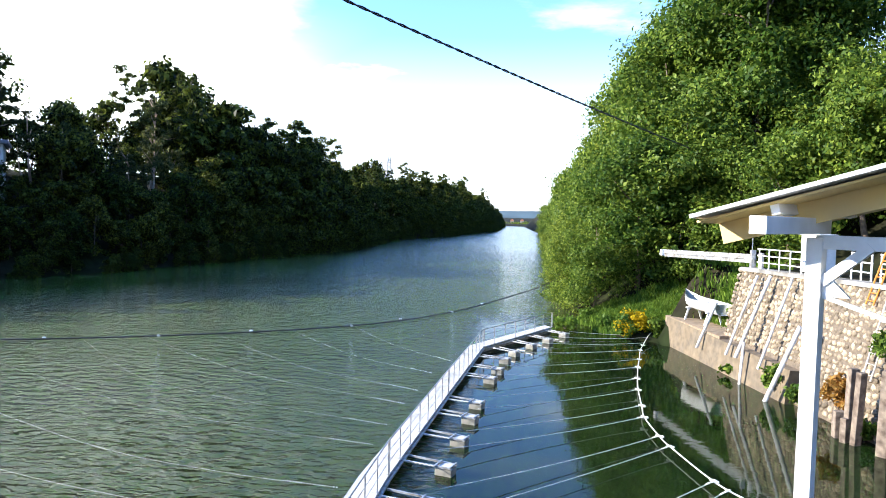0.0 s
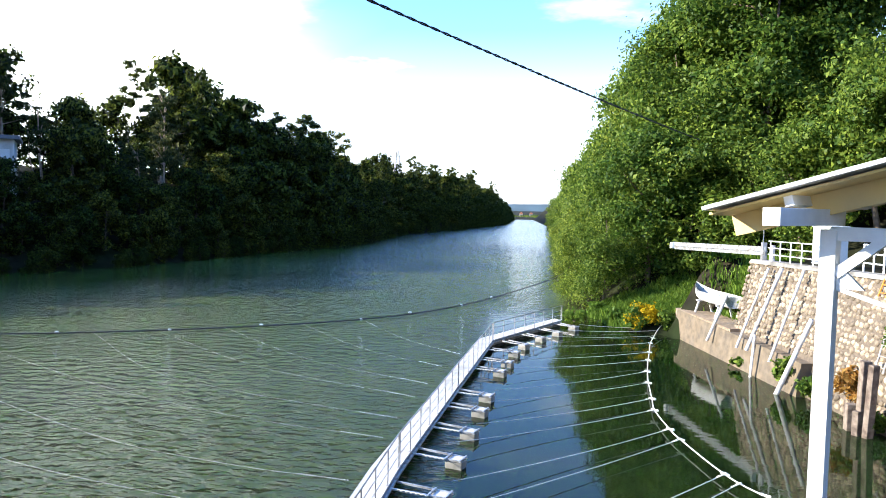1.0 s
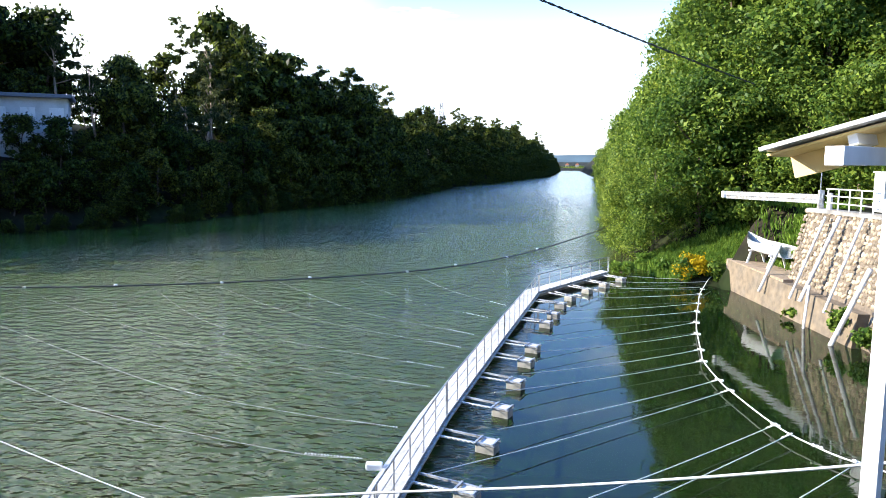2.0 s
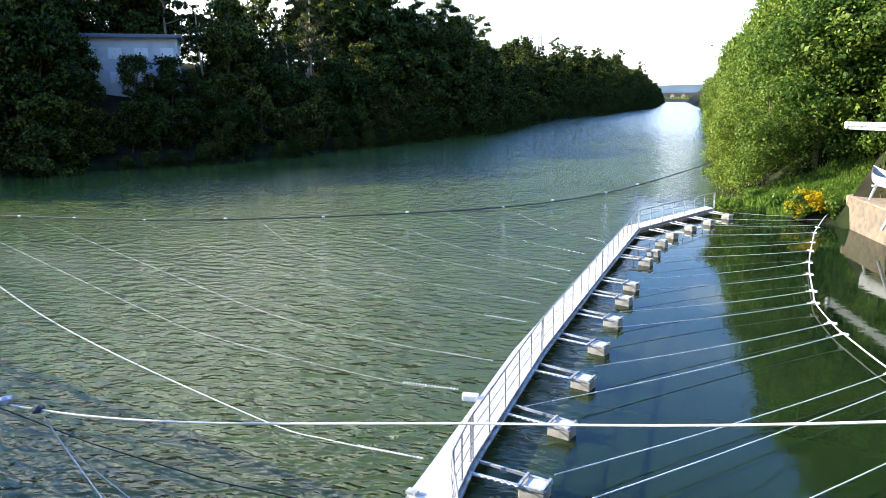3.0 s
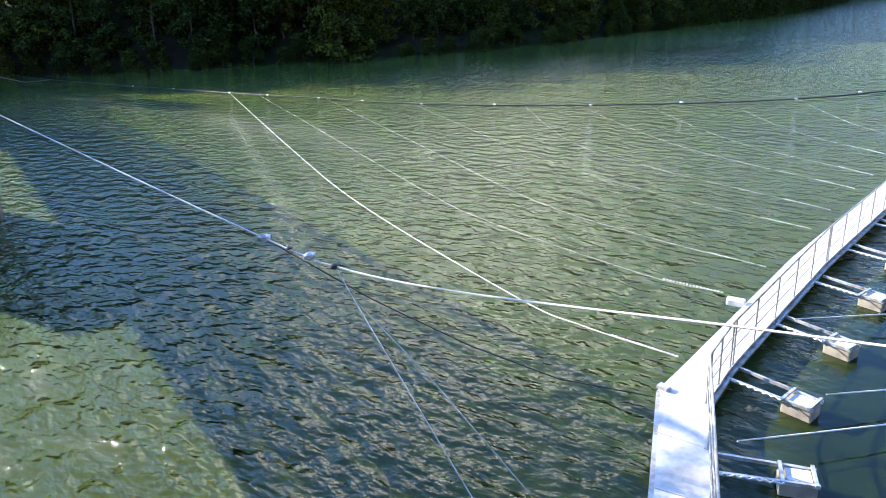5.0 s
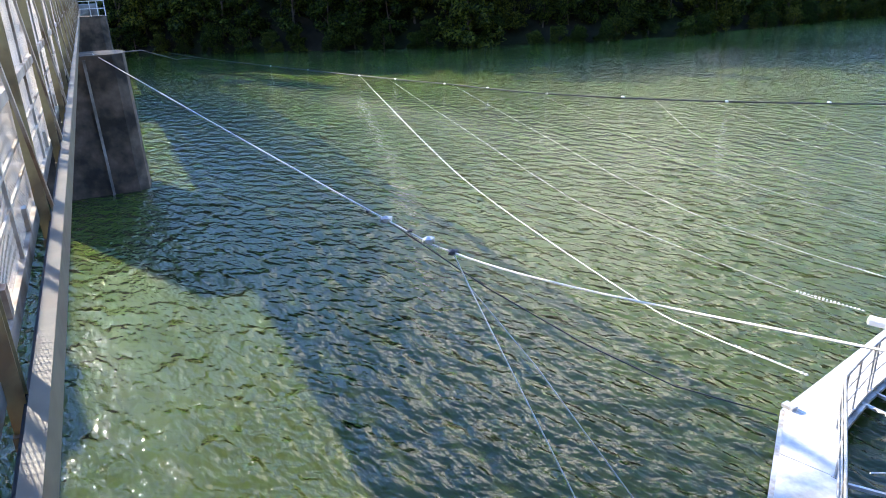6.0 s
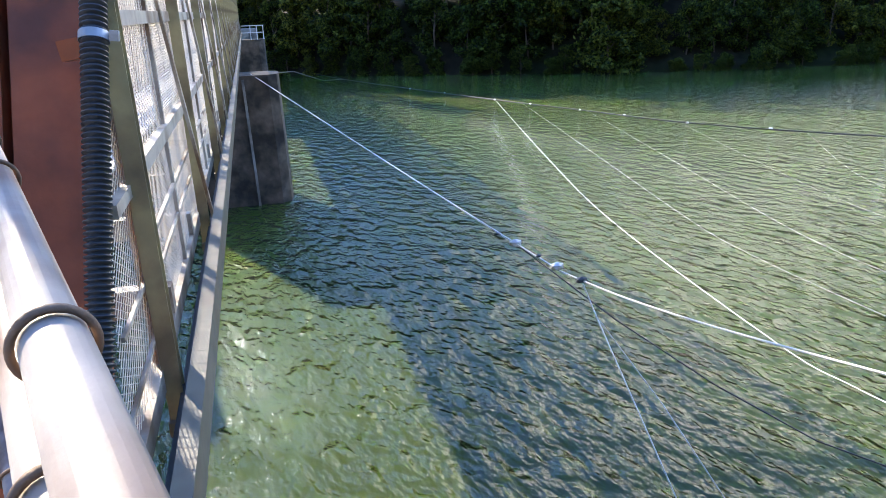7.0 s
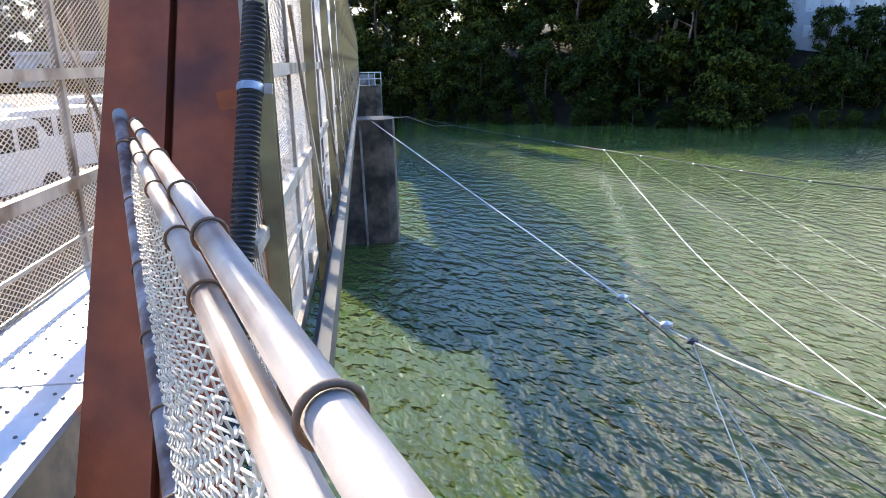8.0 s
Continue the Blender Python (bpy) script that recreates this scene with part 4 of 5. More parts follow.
# leaning red end post: two channels with a slot between
red = empty("end_post", B(3.0, -1.0, 6.0), label="rust red leaning steel end post of two channels", category="post")
LEAN = 0.621
for n0, n1, nm in ((-1.544, -1.195, "web_plate"), (-1.15, -0.785, "web_plate")):
    nm_ = (n0 + n1) / 2
    lo, hi = 4.9, TOP_Z
    a_lo, a_hi = 3.41 + (lo - 5.94) * LEAN, 3.41 + (hi - 5.94) * LEAN
    ob = bbeam(nm, (a_lo, nm_, lo), (a_hi, nm_, hi), n1 - n0, 0.016, M_RED, red, bevel=0.004)
    for e in (n0 + 0.008, n1 - 0.008):
        bbeam("flange", (a_lo + 0.07, e, lo), (a_hi + 0.07, e, hi), 0.016, 0.13, M_RED, red)
# plate added behind the slot so no daylight shows and it reads dark
bbeam("backing_plate", (a_lo + 0.15, -1.17, lo), (a_hi + 0.15, -1.17, hi), 0.3, 0.012, M_RED, red)
bbeam("bracket", (4.28, -0.84, 7.72), (4.22, -0.72, 7.74), 0.08, 0.1, M_RED, red, "rusty bracket plate")

# corrugated conduit beside it
M_CONDUIT = material("black_corrugated_plastic", (0.025, 0.03, 0.038), 0.42, grain=0.1, grain_scale=10)
c0, c1 = B(3.29, -0.775, 6.15), B(5.33, -0.49, 10.2)
steps = 660
pts = [c0.lerp(c1, i / steps) for i in range(steps + 1)]
rad = [0.056 + 0.009 * (1 if (i // 2) % 2 else -1) for i in range(steps + 1)]
conduit = tagged(link("cable_conduit", *tube_data(pts, rad, 16), M_CONDUIT, smooth=True), "black corrugated plastic cable conduit strapped to the red post", "conduit")
d = (c1 - c0).normalized()
bandp = B(4.10, -0.655, 7.79)
q0 = c0 + d * (bandp - c0).dot(d)
under(link("strap", *tube_data([q0 - d * 0.022, q0 + d * 0.022], 0.071, 18), M_GALV, smooth=True), conduit)
tagged(conduit.children[0], "bright steel strap")
under(bbeam("strap_ear", (4.10, -0.585, 7.79), (4.10, -0.545, 7.785), 0.04, 0.05, M_GALV), conduit)

# deck plates
deck = tagged(empty("bridge_deck", B(10, -1.6, FLOOR_Z)), "pale steel deck plates with raised studs", "deck", kind="structure")
plate_bm = bmesh.new()
add_box(plate_bm, Matrix.Translation((0.64, 0, -0.02)), (1.268, 0.94, 0.04), 0.004)
plate_me = bpy.data.meshes.new("deck_plate")
plate_bm.to_mesh(plate_me)
plate_bm.free()
plate_me.materials.append(M_PLATE)
k = -2.5
while k < END:
    o = new("deck_plate", plate_me)
    o.matrix_world = BRIDGE @ Matrix.Translation((k, -2.04, FLOOR_Z + 0.002 * math.sin(k * 7)))
    under(o, deck)
    k += 1.285
bm = bmesh.new()
for i in range(80):
    for j in range(5):
        a, n_ = 2.2 + i * 0.055, -2.12 + 0.11 * j + 0.05 * (i % 2)
        if (i * 7 + j * 3) % 4:
            continue
        bmesh.ops.create_cone(bm, cap_ends=True, segments=6, radius1=0.012, radius2=0.008, depth=0.008, matrix=BRIDGE @ Matrix.Translation((a, n_, FLOOR_Z + 0.005)))
under(part("studs", bm, material("dark_stud", (0.11, 0.11, 0.12), 0.6, grain=0.2), None, "small dark raised studs"), deck)

# ---------------------------------------------------------------- pipe railing with chain-link by the camera
M_PIPE = material("worn_white_pipe", (0.29, 0.262, 0.245), 0.45, grain=0.12, grain_scale=14, dirt=(0.14, 0.075, 0.048), dirt_scale=2.6, dirt_range=(0.44, 0.62), bump=0.12, bump_scale=30)
M_PIPE_D = material("rusty_grey_pipe", (0.3, 0.26, 0.26), 0.6, grain=0.25, grain_scale=20, dirt=(0.13, 0.075, 0.06), dirt_scale=7, dirt_range=(0.42, 0.6), bump=0.2, bump_scale=30)
M_BAND = material("rusty_band", (0.16, 0.085, 0.045), 0.75, grain=0.3, grain_scale=30, bump=0.3, bump_scale=40)
RA, RB = B(-0.75, 0.41, 7.64), B(4.05, -1.245, 7.64)
rd = (RB - RA).normalized()
rside = rd.cross(Vector((0, 0, 1))).normalized()
gate = empty("pipe_railing", B(2, -0.55, FLOOR_Z), label="worn white pipe railing with rusty bands and chain-link mesh", category="railing")
LOW = -rside * 0.022 + Vector((0, 0, -0.088))
under(tube("top_pipe", [RA, RB], 0.0245, M_PIPE, sides=24), gate)
under(tube("second_pipe", [RA + LOW, RB + LOW - rd * 0.12], 0.0245, M_PIPE, sides=24), gate)
# black disc stands in for the dark hollow of the open pipe end
under(tube("pipe_plug", [RB + rd * 0.001, RB + rd * 0.02], 0.02, M_ROPE_D, sides=16), gate)


def band(at, way, r, name="band"):
    """A flat wire ring round a pipe."""
    bm = bmesh.new()
    x = way.cross(Vector((0, 0, 1))).normalized()
    y = x.cross(way)
    m = Matrix((x, y, way)).transposed().to_4x4()
    m.translation = at
    nseg, ms = 28, 8
    rows = []
    for i in range(nseg):
        a = 2 * math.pi * i / nseg
        cpt = Vector((math.cos(a), math.sin(a), 0)) * r
        rows.append([bm.verts.new(m @ (cpt + Vector((math.cos(a), math.sin(a), 0)) * 0.0035 * math.cos(e) + Vector((0, 0, 0.0055 * math.sin(e))))) for e in [2 * math.pi * j / ms for j in range(ms)]])
    for i in range(nseg):
        for j in range(ms):
            bm.faces.new((rows[i][j], rows[(i + 1) % nseg][j], rows[(i + 1) % nseg][(j + 1) % ms], rows[i][(j + 1) % ms]))
    return under(part(name, bm, M_BAND, None, "rusty wire band", smooth=True), gate)


for a in (0.76, 1.42, 1.84, 2.5, 3.28, 3.85):
    p = RA + rd * ((a + 0.75) / 4.8 * (RB - RA).length)
    band(p, rd, 0.029)
    band(p + LOW - rd * 0.06, rd, 0.029)
# dark pipe that closes the mesh panel below, and its wire ties
E0, E1 = Vector((-4.28, -0.395, 7.71)), Vector((-1.50, -0.255, 6.76))
ed = (E1 - E0).normalized()
under(tube("edge_pipe", [E0, E0.lerp(E1, 0.5) + Vector((0, 0, -0.03)), E1], 0.031, M_PIPE_D, None, "mottled dark rusty pipe", sides=16), gate)
under(tube("edge_cap", [E0 - ed * 0.03, E0 + ed * 0.04], 0.035, M_GALV, sides=16), gate)
for f in (0.12, 0.3, 0.46, 0.6, 0.72, 0.83):
    band(E0.lerp(E1, f) + Vector((0, 0, -0.03)) * (1 - abs(2 * f - 1)), ed, 0.0355, "tie")

# chain-link: zigzag wires hooked into one another
verts, faces = [], []
P0, P1 = RB + LOW - rd * 0.25, RA + LOW + rd * 0.5
rr = random.Random(3)
cell, length = 0.036, (P1 - P0).length
for i in range(int(length / cell)):
    u = (i + 0.5) * cell / length
    top, foot = P0.lerp(P1, u), E0.lerp(E1, min(1.0, u * 1.12))
    w = (foot - top).length
    steps = max(3, int(w / cell))
    nrm = rd.cross((foot - top).normalized())
    pts = []
    for j in range(steps + 1):
        q = top.lerp(foot, j / steps) + rd * (cell * (0.56 if j % 2 else -0.56) + rr.uniform(-1, 1) * 0.005)
        q += nrm * ((0.008 if (j + i) % 2 else -0.008) + rr.uniform(-1, 1) * 0.005) + Vector((0, 0, -0.05 * math.sin(math.pi * j / steps)))
        pts.append(q)
    v2, q2 = tube_data(pts, 0.0027, 5, False)
    faces += [tuple(t + len(verts) for t in f2) for f2 in q2]
    verts += v2
under(link("chain_link", verts, faces, M_LINK, None, "pale galvanised chain-link wire", smooth=True), gate)


# ---------------------------------------------------------------- piers
M_PIER = material("stained_concrete", (0.14, 0.105, 0.075), 0.9, grain=0.3, grain_scale=3, dirt=(0.035, 0.028, 0.02), dirt_scale=0.9, dirt_range=(0.4, 0.6), bump=0.5, bump_scale=8)


def pier(a0, a1, n0, n1, top, foot):
    bm = bmesh.new()
    out = [(a0, n0), (a0, n1 - 0.5), (a0 + 0.25, n1 - 0.12), (a0 + 0.9, n1), (a1 - 0.9, n1), (a1 - 0.25, n1 - 0.12), (a1, n1 - 0.5), (a1, n0)]
    lo = [bm.verts.new(B(a - 0.05 if a < (a0 + a1) / 2 else a + 0.05, n_ + (0.12 if n_ > n0 else -0.1), foot)) for a, n_ in out]
    hi = [bm.verts.new(B(a, n_, top)) for a, n_ in out]
    bm.faces.new(list(reversed(lo)))
    bm.faces.new(hi)
    for i in range(len(out)):
        j = (i + 1) % len(out)
        bm.faces.new((lo[i], lo[j], hi[j], hi[i]))
    bmesh.ops.recalc_face_normals(bm, faces=bm.faces)
    ob = part("bridge_pier", bm, M_PIER)
    return tagged(ob, "dark stained concrete bridge pier standing in the water", "pier", "bridge piers")


p1 = pier(31.3, 33.6, -3.9, 1.2, 5.45, -2.4)
under(bbeam("stay_pipe", (31.22, -0.32, 5.3), (31.18, -0.22, -0.1), 0.1, 0.1, M_CONC, None, "pale pipe down the pier"), p1)
p2 = pier(61.5, 63.8, -3.9, 1.45, 5.9, -2.4)
for n_ in (0.4, 0.9, 1.4):
    under(bbeam("pier_rail_post", (61.6, n_, 5.9), (61.6, n_, 7.0), 0.06, 0.06, M_WHITE), p2)
for z in (6.45, 6.98):
    under(bbeam("pier_rail", (61.6, -0.3, z), (61.6, 1.45, z), 0.05, 0.06, M_WHITE), p2)
box("abutment", BRIDGE @ Matrix.Translation((-3.9, -1.6, 2.0)), (3.0, 5.0, 8.0), M_CONC)
tagged(bpy.data.objects["abutment"], "concrete bridge abutment", "abutment", kind="structure")
box("abutment_far", BRIDGE @ Matrix.Translation((94, -1.6, 2.5)), (4.0, 6.0, 7.4), M_CONC)
tagged(bpy.data.objects["abutment_far"], "concrete bridge abutment on the far bank", "abutment", kind="structure")


# ---------------------------------------------------------------- stone wall and landing
WP, WD = Vector((9.58, 45.8, 0)), Vector((0.1585, -0.9874, 0))
WI = Vector((0.9874, 0.1585, 0))


def S(s, off, z):
    """Along the wall towards the bridge, inland, and up."""
    return WP + WD * s + WI * off + Vector((0, 0, z))


def solid(name, quad_lo, quad_hi, mat, **tags):
    v = [S(*p) for p in quad_lo + quad_hi]
    bm = bmesh.new()
    vs = [bm.verts.new(p) for p in v]
    n = len(quad_lo)
    bm.faces.new(vs[:n])
    bm.faces.new(vs[n:])
    for i in range(n):
        j = (i + 1) % n
        bm.faces.new((vs[i], vs[j], vs[n + j], vs[n + i]))
    bmesh.ops.recalc_face_normals(bm, faces=bm.faces)
    return tagged(part(name, bm, mat), **tags)


M_TOE = material("stained_wall_concrete", (0.16, 0.12, 0.075), 0.92, grain=0.3, grain_scale=2.5, dirt=(0.14, 0.11, 0.075), dirt_scale=0.9, bump=0.5, bump_scale=6)
M_MORTAR = material("wall_mortar", (0.13, 0.1, 0.07), 0.95, grain=0.3, grain_scale=6, bump=0.5, bump_scale=10)
BAT = 1.35 / 4.9
solid("retaining_wall_toe", [(-1.2, 0, -1), (13.6, 0, -1), (13.6, 3, -1), (-1.2, 3, -1)], [(-1.2, 0.3, 1.75), (13.6, 0.3, 1.5), (13.6, 3, 1.5), (-1.2, 3, 1.75)], M_TOE,
      label="stained concrete foot of the bank wall", category="wall", kind="structure")
core = solid("retaining_wall", [(5.6, 0.35, -1), (21.5, 0.35, -1), (21.5, 4, -1), (5.0, 4, -1)], [(6.1, 1.62, 5.35), (21.5, 1.62, 5.6), (21.5, 4, 5.6), (6.1, 4, 5.35)], M_MORTAR,
             label="sloping retaining wall of rounded field stones set in mortar", category="wall", kind="structure")
solid("wall_coping", [(6.0, 1.5, 5.36), (21.6, 1.5, 5.62), (21.6, 2.3, 5.62), (6.0, 2.3, 5.36)], [(6.0, 1.5, 5.55), (21.6, 1.5, 5.8), (21.6, 2.3, 5.8), (6.0, 2.3, 5.55)], M_CONC,
      label="concrete coping along the wall top", category="coping", kind="structure")
solid("terrace", [(6.2, 2.3, 4.6), (24, 2.3, 4.6), (24, 13, 4.6), (5.0, 13, 4.6)], [(6.2, 2.3, 5.5), (24, 2.3, 5.75), (24, 13, 5.8), (5.0, 13, 5.5)], M_EARTH,
      label="level earth terrace behind the wall", category="terrace", kind="structure")
solid("landing", [(-1.6, 0.35, 0.8), (6.4, 0.35, 0.8), (6.4, 6, 0.8), (-3.5, 6, 0.8)], [(-1.6, 0.35, 1.78), (6.4, 0.35, 1.78), (6.4, 6, 2.0), (-3.5, 6, 2.0)],
      material("trodden_earth", (0.26, 0.19, 0.12), 0.95, grain=0.3, grain_scale=3, bump=0.4), label="trodden earth landing where the boat stands", category="landing", kind="structure")

# leaning pipes on the wall
M_POLE = material("pale_pole", (0.62, 0.6, 0.55), 0.7, grain=0.12, grain_scale=8, dirt=(0.42, 0.38, 0.32), dirt_scale=3)
for i, (s0, z0, o0, s1, z1, o1, r) in enumerate(((4.6, 0.8, -0.02, 4.9, 3.45, 0.95, 0.085), (8.1, 1.1, 0.05, 8.6, 5.3, 1.35, 0.07), (9.3, 1.2, 0.0, 9.9, 5.4, 1.35, 0.1), (11.5, 1.1, 0.05, 11.8, 5.5, 1.4, 0.07),
                                                 (13.0, -0.2, -0.4, 14.6, 3.6, 0.25, 0.11), (9.9, -0.3, -0.05, 9.9, 2.1, 0.15, 0.07))):
    tagged(tube("leaning_pole", [S(s0, o0 - 0.12, z0), S(s1, o1 - 0.16, z1)], r, M_POLE, sides=10), "pale pole leaning on the stone wall", "pole", "poles on the wall")

# small upright boat on two stands
M_BOAT = material("white_boat_paint", (0.78, 0.78, 0.76), 0.35, grain=0.04, grain_scale=4, dirt=(0.6, 0.58, 0.54), dirt_scale=2)
M_BOAT_IN = material("boat_inside", (0.42, 0.42, 0.4), 0.6, grain=0.1)
boat = empty("rowing_boat", S(2.0, 1.5, 1.8), label="white rowing boat on two wooden stands on the landing", category="boat")


def hull(scale, z_cut, name, mat, lab=""):
    ring_n, cols_ = 9, 14
    v, q = [], []
    for i in range(cols_):
        u = i / (cols_ - 1)
        x = (u - 0.5) * 4.8
        half = 0.72 * scale * (1 - max(0.0, 1 - u / 0.55) ** 2.2 * 0.98) * (1 - 0.18 * max(0, (u - 0.6) / 0.4))
        rise = 0.42 * max(0.0, 1 - u / 0.4) ** 2
        for j in range(ring_n):
            t = -1 + 2 * j / (ring_n - 1)
            y = half * math.copysign(abs(t) ** 0.7, t)
            z = (abs(t) ** 2.6) * 0.62 + rise * (0.35 + 0.65 * abs(t)) + z_cut
            v.append((x, y, z))
    for i in range(cols_ - 1):
        for j in range(ring_n - 1):
            q.append((i * ring_n + j, (i + 1) * ring_n + j, (i + 1) * ring_n + j + 1, i * ring_n + j + 1))
    q.append(tuple((cols_ - 1) * ring_n + j for j in range(ring_n)))
    ob = link(name, v, q, mat, boat, lab, smooth=True)
    return ob


hull(1.0, 0.75, "hull", M_BOAT)
hull(0.92, 0.80, "inner_skin", M_BOAT_IN, "grey inside of the boat")
for x in (-0.4, 0.9):
    box("thwart", pose(x, 0, 1.2), (0.25, 1.15, 0.04), M_BOAT, boat)
for x in (-1.2, 1.3):
    for y in (-0.4, 0.4):
        beam("stand_leg", (x, y * 1.4, 0.0), (x, y * 0.7, 0.85), 0.1, 0.1, M_BOAT, boat)
    box("stand_beam", pose(x, 0, 0.78), (0.12, 1.0, 0.1), M_BOAT, boat)
boat.matrix_basis = Matrix.Translation(S(1.6, 1.45, 1.80)) @ Matrix.Rotation(math.atan2(WD.y, WD.x) + radians(4), 4, "Z")

# crane beam, railing, cabinet and frames on the terrace
crane = empty("crane_rail", S(5.8, 1.9, 5.5), label="pale steel boat crane rail reaching out over the bank", category="crane")


def SB(name, p, q_, w, h, mat, parent=None, label="", bevel=0.0):
    ob = beam(name, S(*p), S(*q_), w, h, mat, None, label, bevel)
    return under(ob, parent) if parent else ob


SB("beam_flange", (-4.6, 1.2, 5.83), (6.8, 1.9, 6.16), 0.05, 0.26, M_GALV, crane)
SB("beam_web", (-4.6, 1.2, 5.72), (6.8, 1.9, 6.05), 0.2, 0.05, M_GALV, crane)
SB("beam_flange", (-4.6, 1.2, 5.61), (6.8, 1.9, 5.94), 0.05, 0.26, M_GALV, crane)
SB("end_block", (-4.9, 1.2, 5.74), (-4.5, 1.2, 5.74), 0.42, 0.42, M_WHITE, crane, bevel=0.03)
SB("mast", (6.6, 1.9, 5.5), (6.6, 1.9, 6.5), 0.22, 0.3, M_GALV, crane)
SB("mast", (7.5, 1.9, 5.5), (7.5, 1.9, 6.4), 0.1, 0.5, M_GALV, crane)
SB("thin_pole", (6.5, 1.9, 6.3), (6.5, 1.9, 7.4), 0.04, 0.04, M_GALV, crane)

rail = empty("terrace_railing", S(9, 1.9, 5.6), label="white pipe railing on the wall top", category="railing")
for k in range(5):
    s = 7.4 + k * 1.0
    under(tube("railing_post", [S(s, 1.85, 5.5), S(s, 1.85, 6.62)], 0.035, M_WHITE, sides=8), rail)
for z in (6.6, 6.25, 5.9):
    under(tube("rail", [S(7.2, 1.85, z), S(11.6, 1.85, z + 0.05)], 0.03, M_WHITE, sides=8), rail)
cab = empty("cabinet", S(11.0, 2.6, 5.7), label="white metal equipment cabinet on the terrace", category="cabinet")
m = Matrix.Translation(S(11.6, 2.5, 6.6)) @ Matrix.Rotation(math.atan2(WD.y, WD.x), 4, "Z")
under(box("body", m, (1.5, 0.8, 1.75), M_WHITE, None, "", 0.02), cab)
under(box("door", m @ Matrix.Translation((0, -0.412, 0)), (1.3, 0.025, 1.55), M_WHITE, None, "", 0.01), cab)
under(box("roof_lip", m @ Matrix.Translation((0, 0, 0.9)), (1.6, 0.9, 0.06), M_WHITE, None, "", 0.01), cab)

M_YEL = material("bright_yellow_paint", (0.75, 0.5, 0.06), 0.5, grain=0.08)
M_ORG = material("orange_paint", (0.75, 0.25, 0.04), 0.5, grain=0.08)
for k, (s, off, mat, lab) in enumerate(((14.6, 2.2, M_WHITE, "white steel safety barrier on the terrace"), (16.2, 2.4, M_WHITE, "white steel safety barrier on the terrace"), (17.4, 3.2, M_YEL, "yellow steel safety barrier on the terrace"))):
    fr = empty("safety_barrier", S(s, off, 5.7), label=lab, category="barrier", group="safety barriers")
    for ds in (0.0, 0.65, 1.3):
        under(tube("upright", [S(s + ds, off, 5.65), S(s + ds, off, 6.85)], 0.04, mat, sides=8), fr)
    for z in (6.82, 6.45, 6.05):
        under(tube("bar", [S(s - 0.05, off, z), S(s + 1.35, off, z)], 0.035, mat, sides=8), fr)
ladder = empty("ladder", S(17.3, 1.6, 5.0), label="orange ladder leaning at the wall top", category="ladder")
for ds in (0.0, 0.45):
    under(tube("side_rail", [S(16.9 + ds, 1.35, 4.9), S(17.2 + ds, 1.9, 7.1)], 0.035, M_ORG, sides=8), ladder)
for k in range(7):
    f = (k + 0.5) / 7
    under(tube("rung", [S(16.9 + 0.3 * f, 1.35 + 0.55 * f, 4.9 + 2.2 * f), S(17.35 + 0.3 * f, 1.35 + 0.55 * f, 4.9 + 2.2 * f)], 0.025, M_ORG, sides=6), ladder)
wl_ = empty("wall_ladder", S(18.2, 0.5, 3.0), label="pale ladder fixed down the stone wall", category="ladder")
for ds in (0.0, 0.5):
    under(tube("side_rail", [S(18.0 + ds, 0.62, 2.2), S(18.2 + ds, 1.45, 5.8)], 0.035, M_POLE, sides=8), wl_)
for k in range(9):
    f = (k + 0.5) / 9
    under(tube("rung", [S(18.0 + 0.2 * f, 0.62 + 0.83 * f, 2.2 + 3.6 * f), S(18.5 + 0.2 * f, 0.62 + 0.83 * f, 2.2 + 3.6 * f)], 0.02, M_POLE, sides=6), wl_)
M_PILE = material("weathered_pile_wood", (0.2, 0.155, 0.115), 0.95, grain=0.35, grain_scale=5, dirt=(0.1, 0.07, 0.05), dirt_scale=3, bump=0.6, bump_scale=14)
for k, (s, off, top, w) in enumerate(((18.2, -0.3, 1.0, 0.42), (18.75, -0.25, 2.75, 0.34), (19.15, -0.25, 2.7, 0.3), (18.8, -0.45, 0.9, 0.3), (20.3, 0.0, 3.0, 0.45))):
    ob = box("timber_post", Matrix.Translation(S(s, off, (top - 1.6) / 2)) @ Matrix.Rotation(radians(11 * k), 4, "Z") @ Matrix.Rotation(radians(1.5 * (k % 3)), 4, "X"), (w, w * 0.8, top + 1.6), M_PILE, None, "", 0.03)
    tagged(ob, "weathered timber pile at the foot of the wall", "pile", "timber piles")

# ---------------------------------------------------------------- canopy by the bridge
U, Wd = Vector((-0.637, -0.771, 0)), Vector((0.771, -0.637, 0))
canopy = empty("canopy", (2.1, 5.4, 5), label="white timber canopy with a cream boarded roof edge", category="canopy")
M_CREAM = material("cream_board", (0.78, 0.57, 0.22), 0.6, grain=0.08, grain_scale=3, dirt=(0.55, 0.42, 0.2), dirt_scale=1.5)
M_ROOF = material("roof_sheet", (0.6, 0.6, 0.58), 0.5, grain=0.08, dirt=(0.4, 0.39, 0.36), dirt_scale=2)


def cbox(name, centre, size, mat, label="", tilt=0.0, bevel=0.006):
    """Box in the canopy's frame: x along its front (Wd), y inwards (-U), z up."""
    m = Matrix((Wd, -U, Vector((0, 0, 1)))).transposed().to_4x4()
    m.translation = centre
    return under(box(name, m @ Matrix.Rotation(-tilt, 4, "Y"), size, mat, None, label, bevel), canopy)


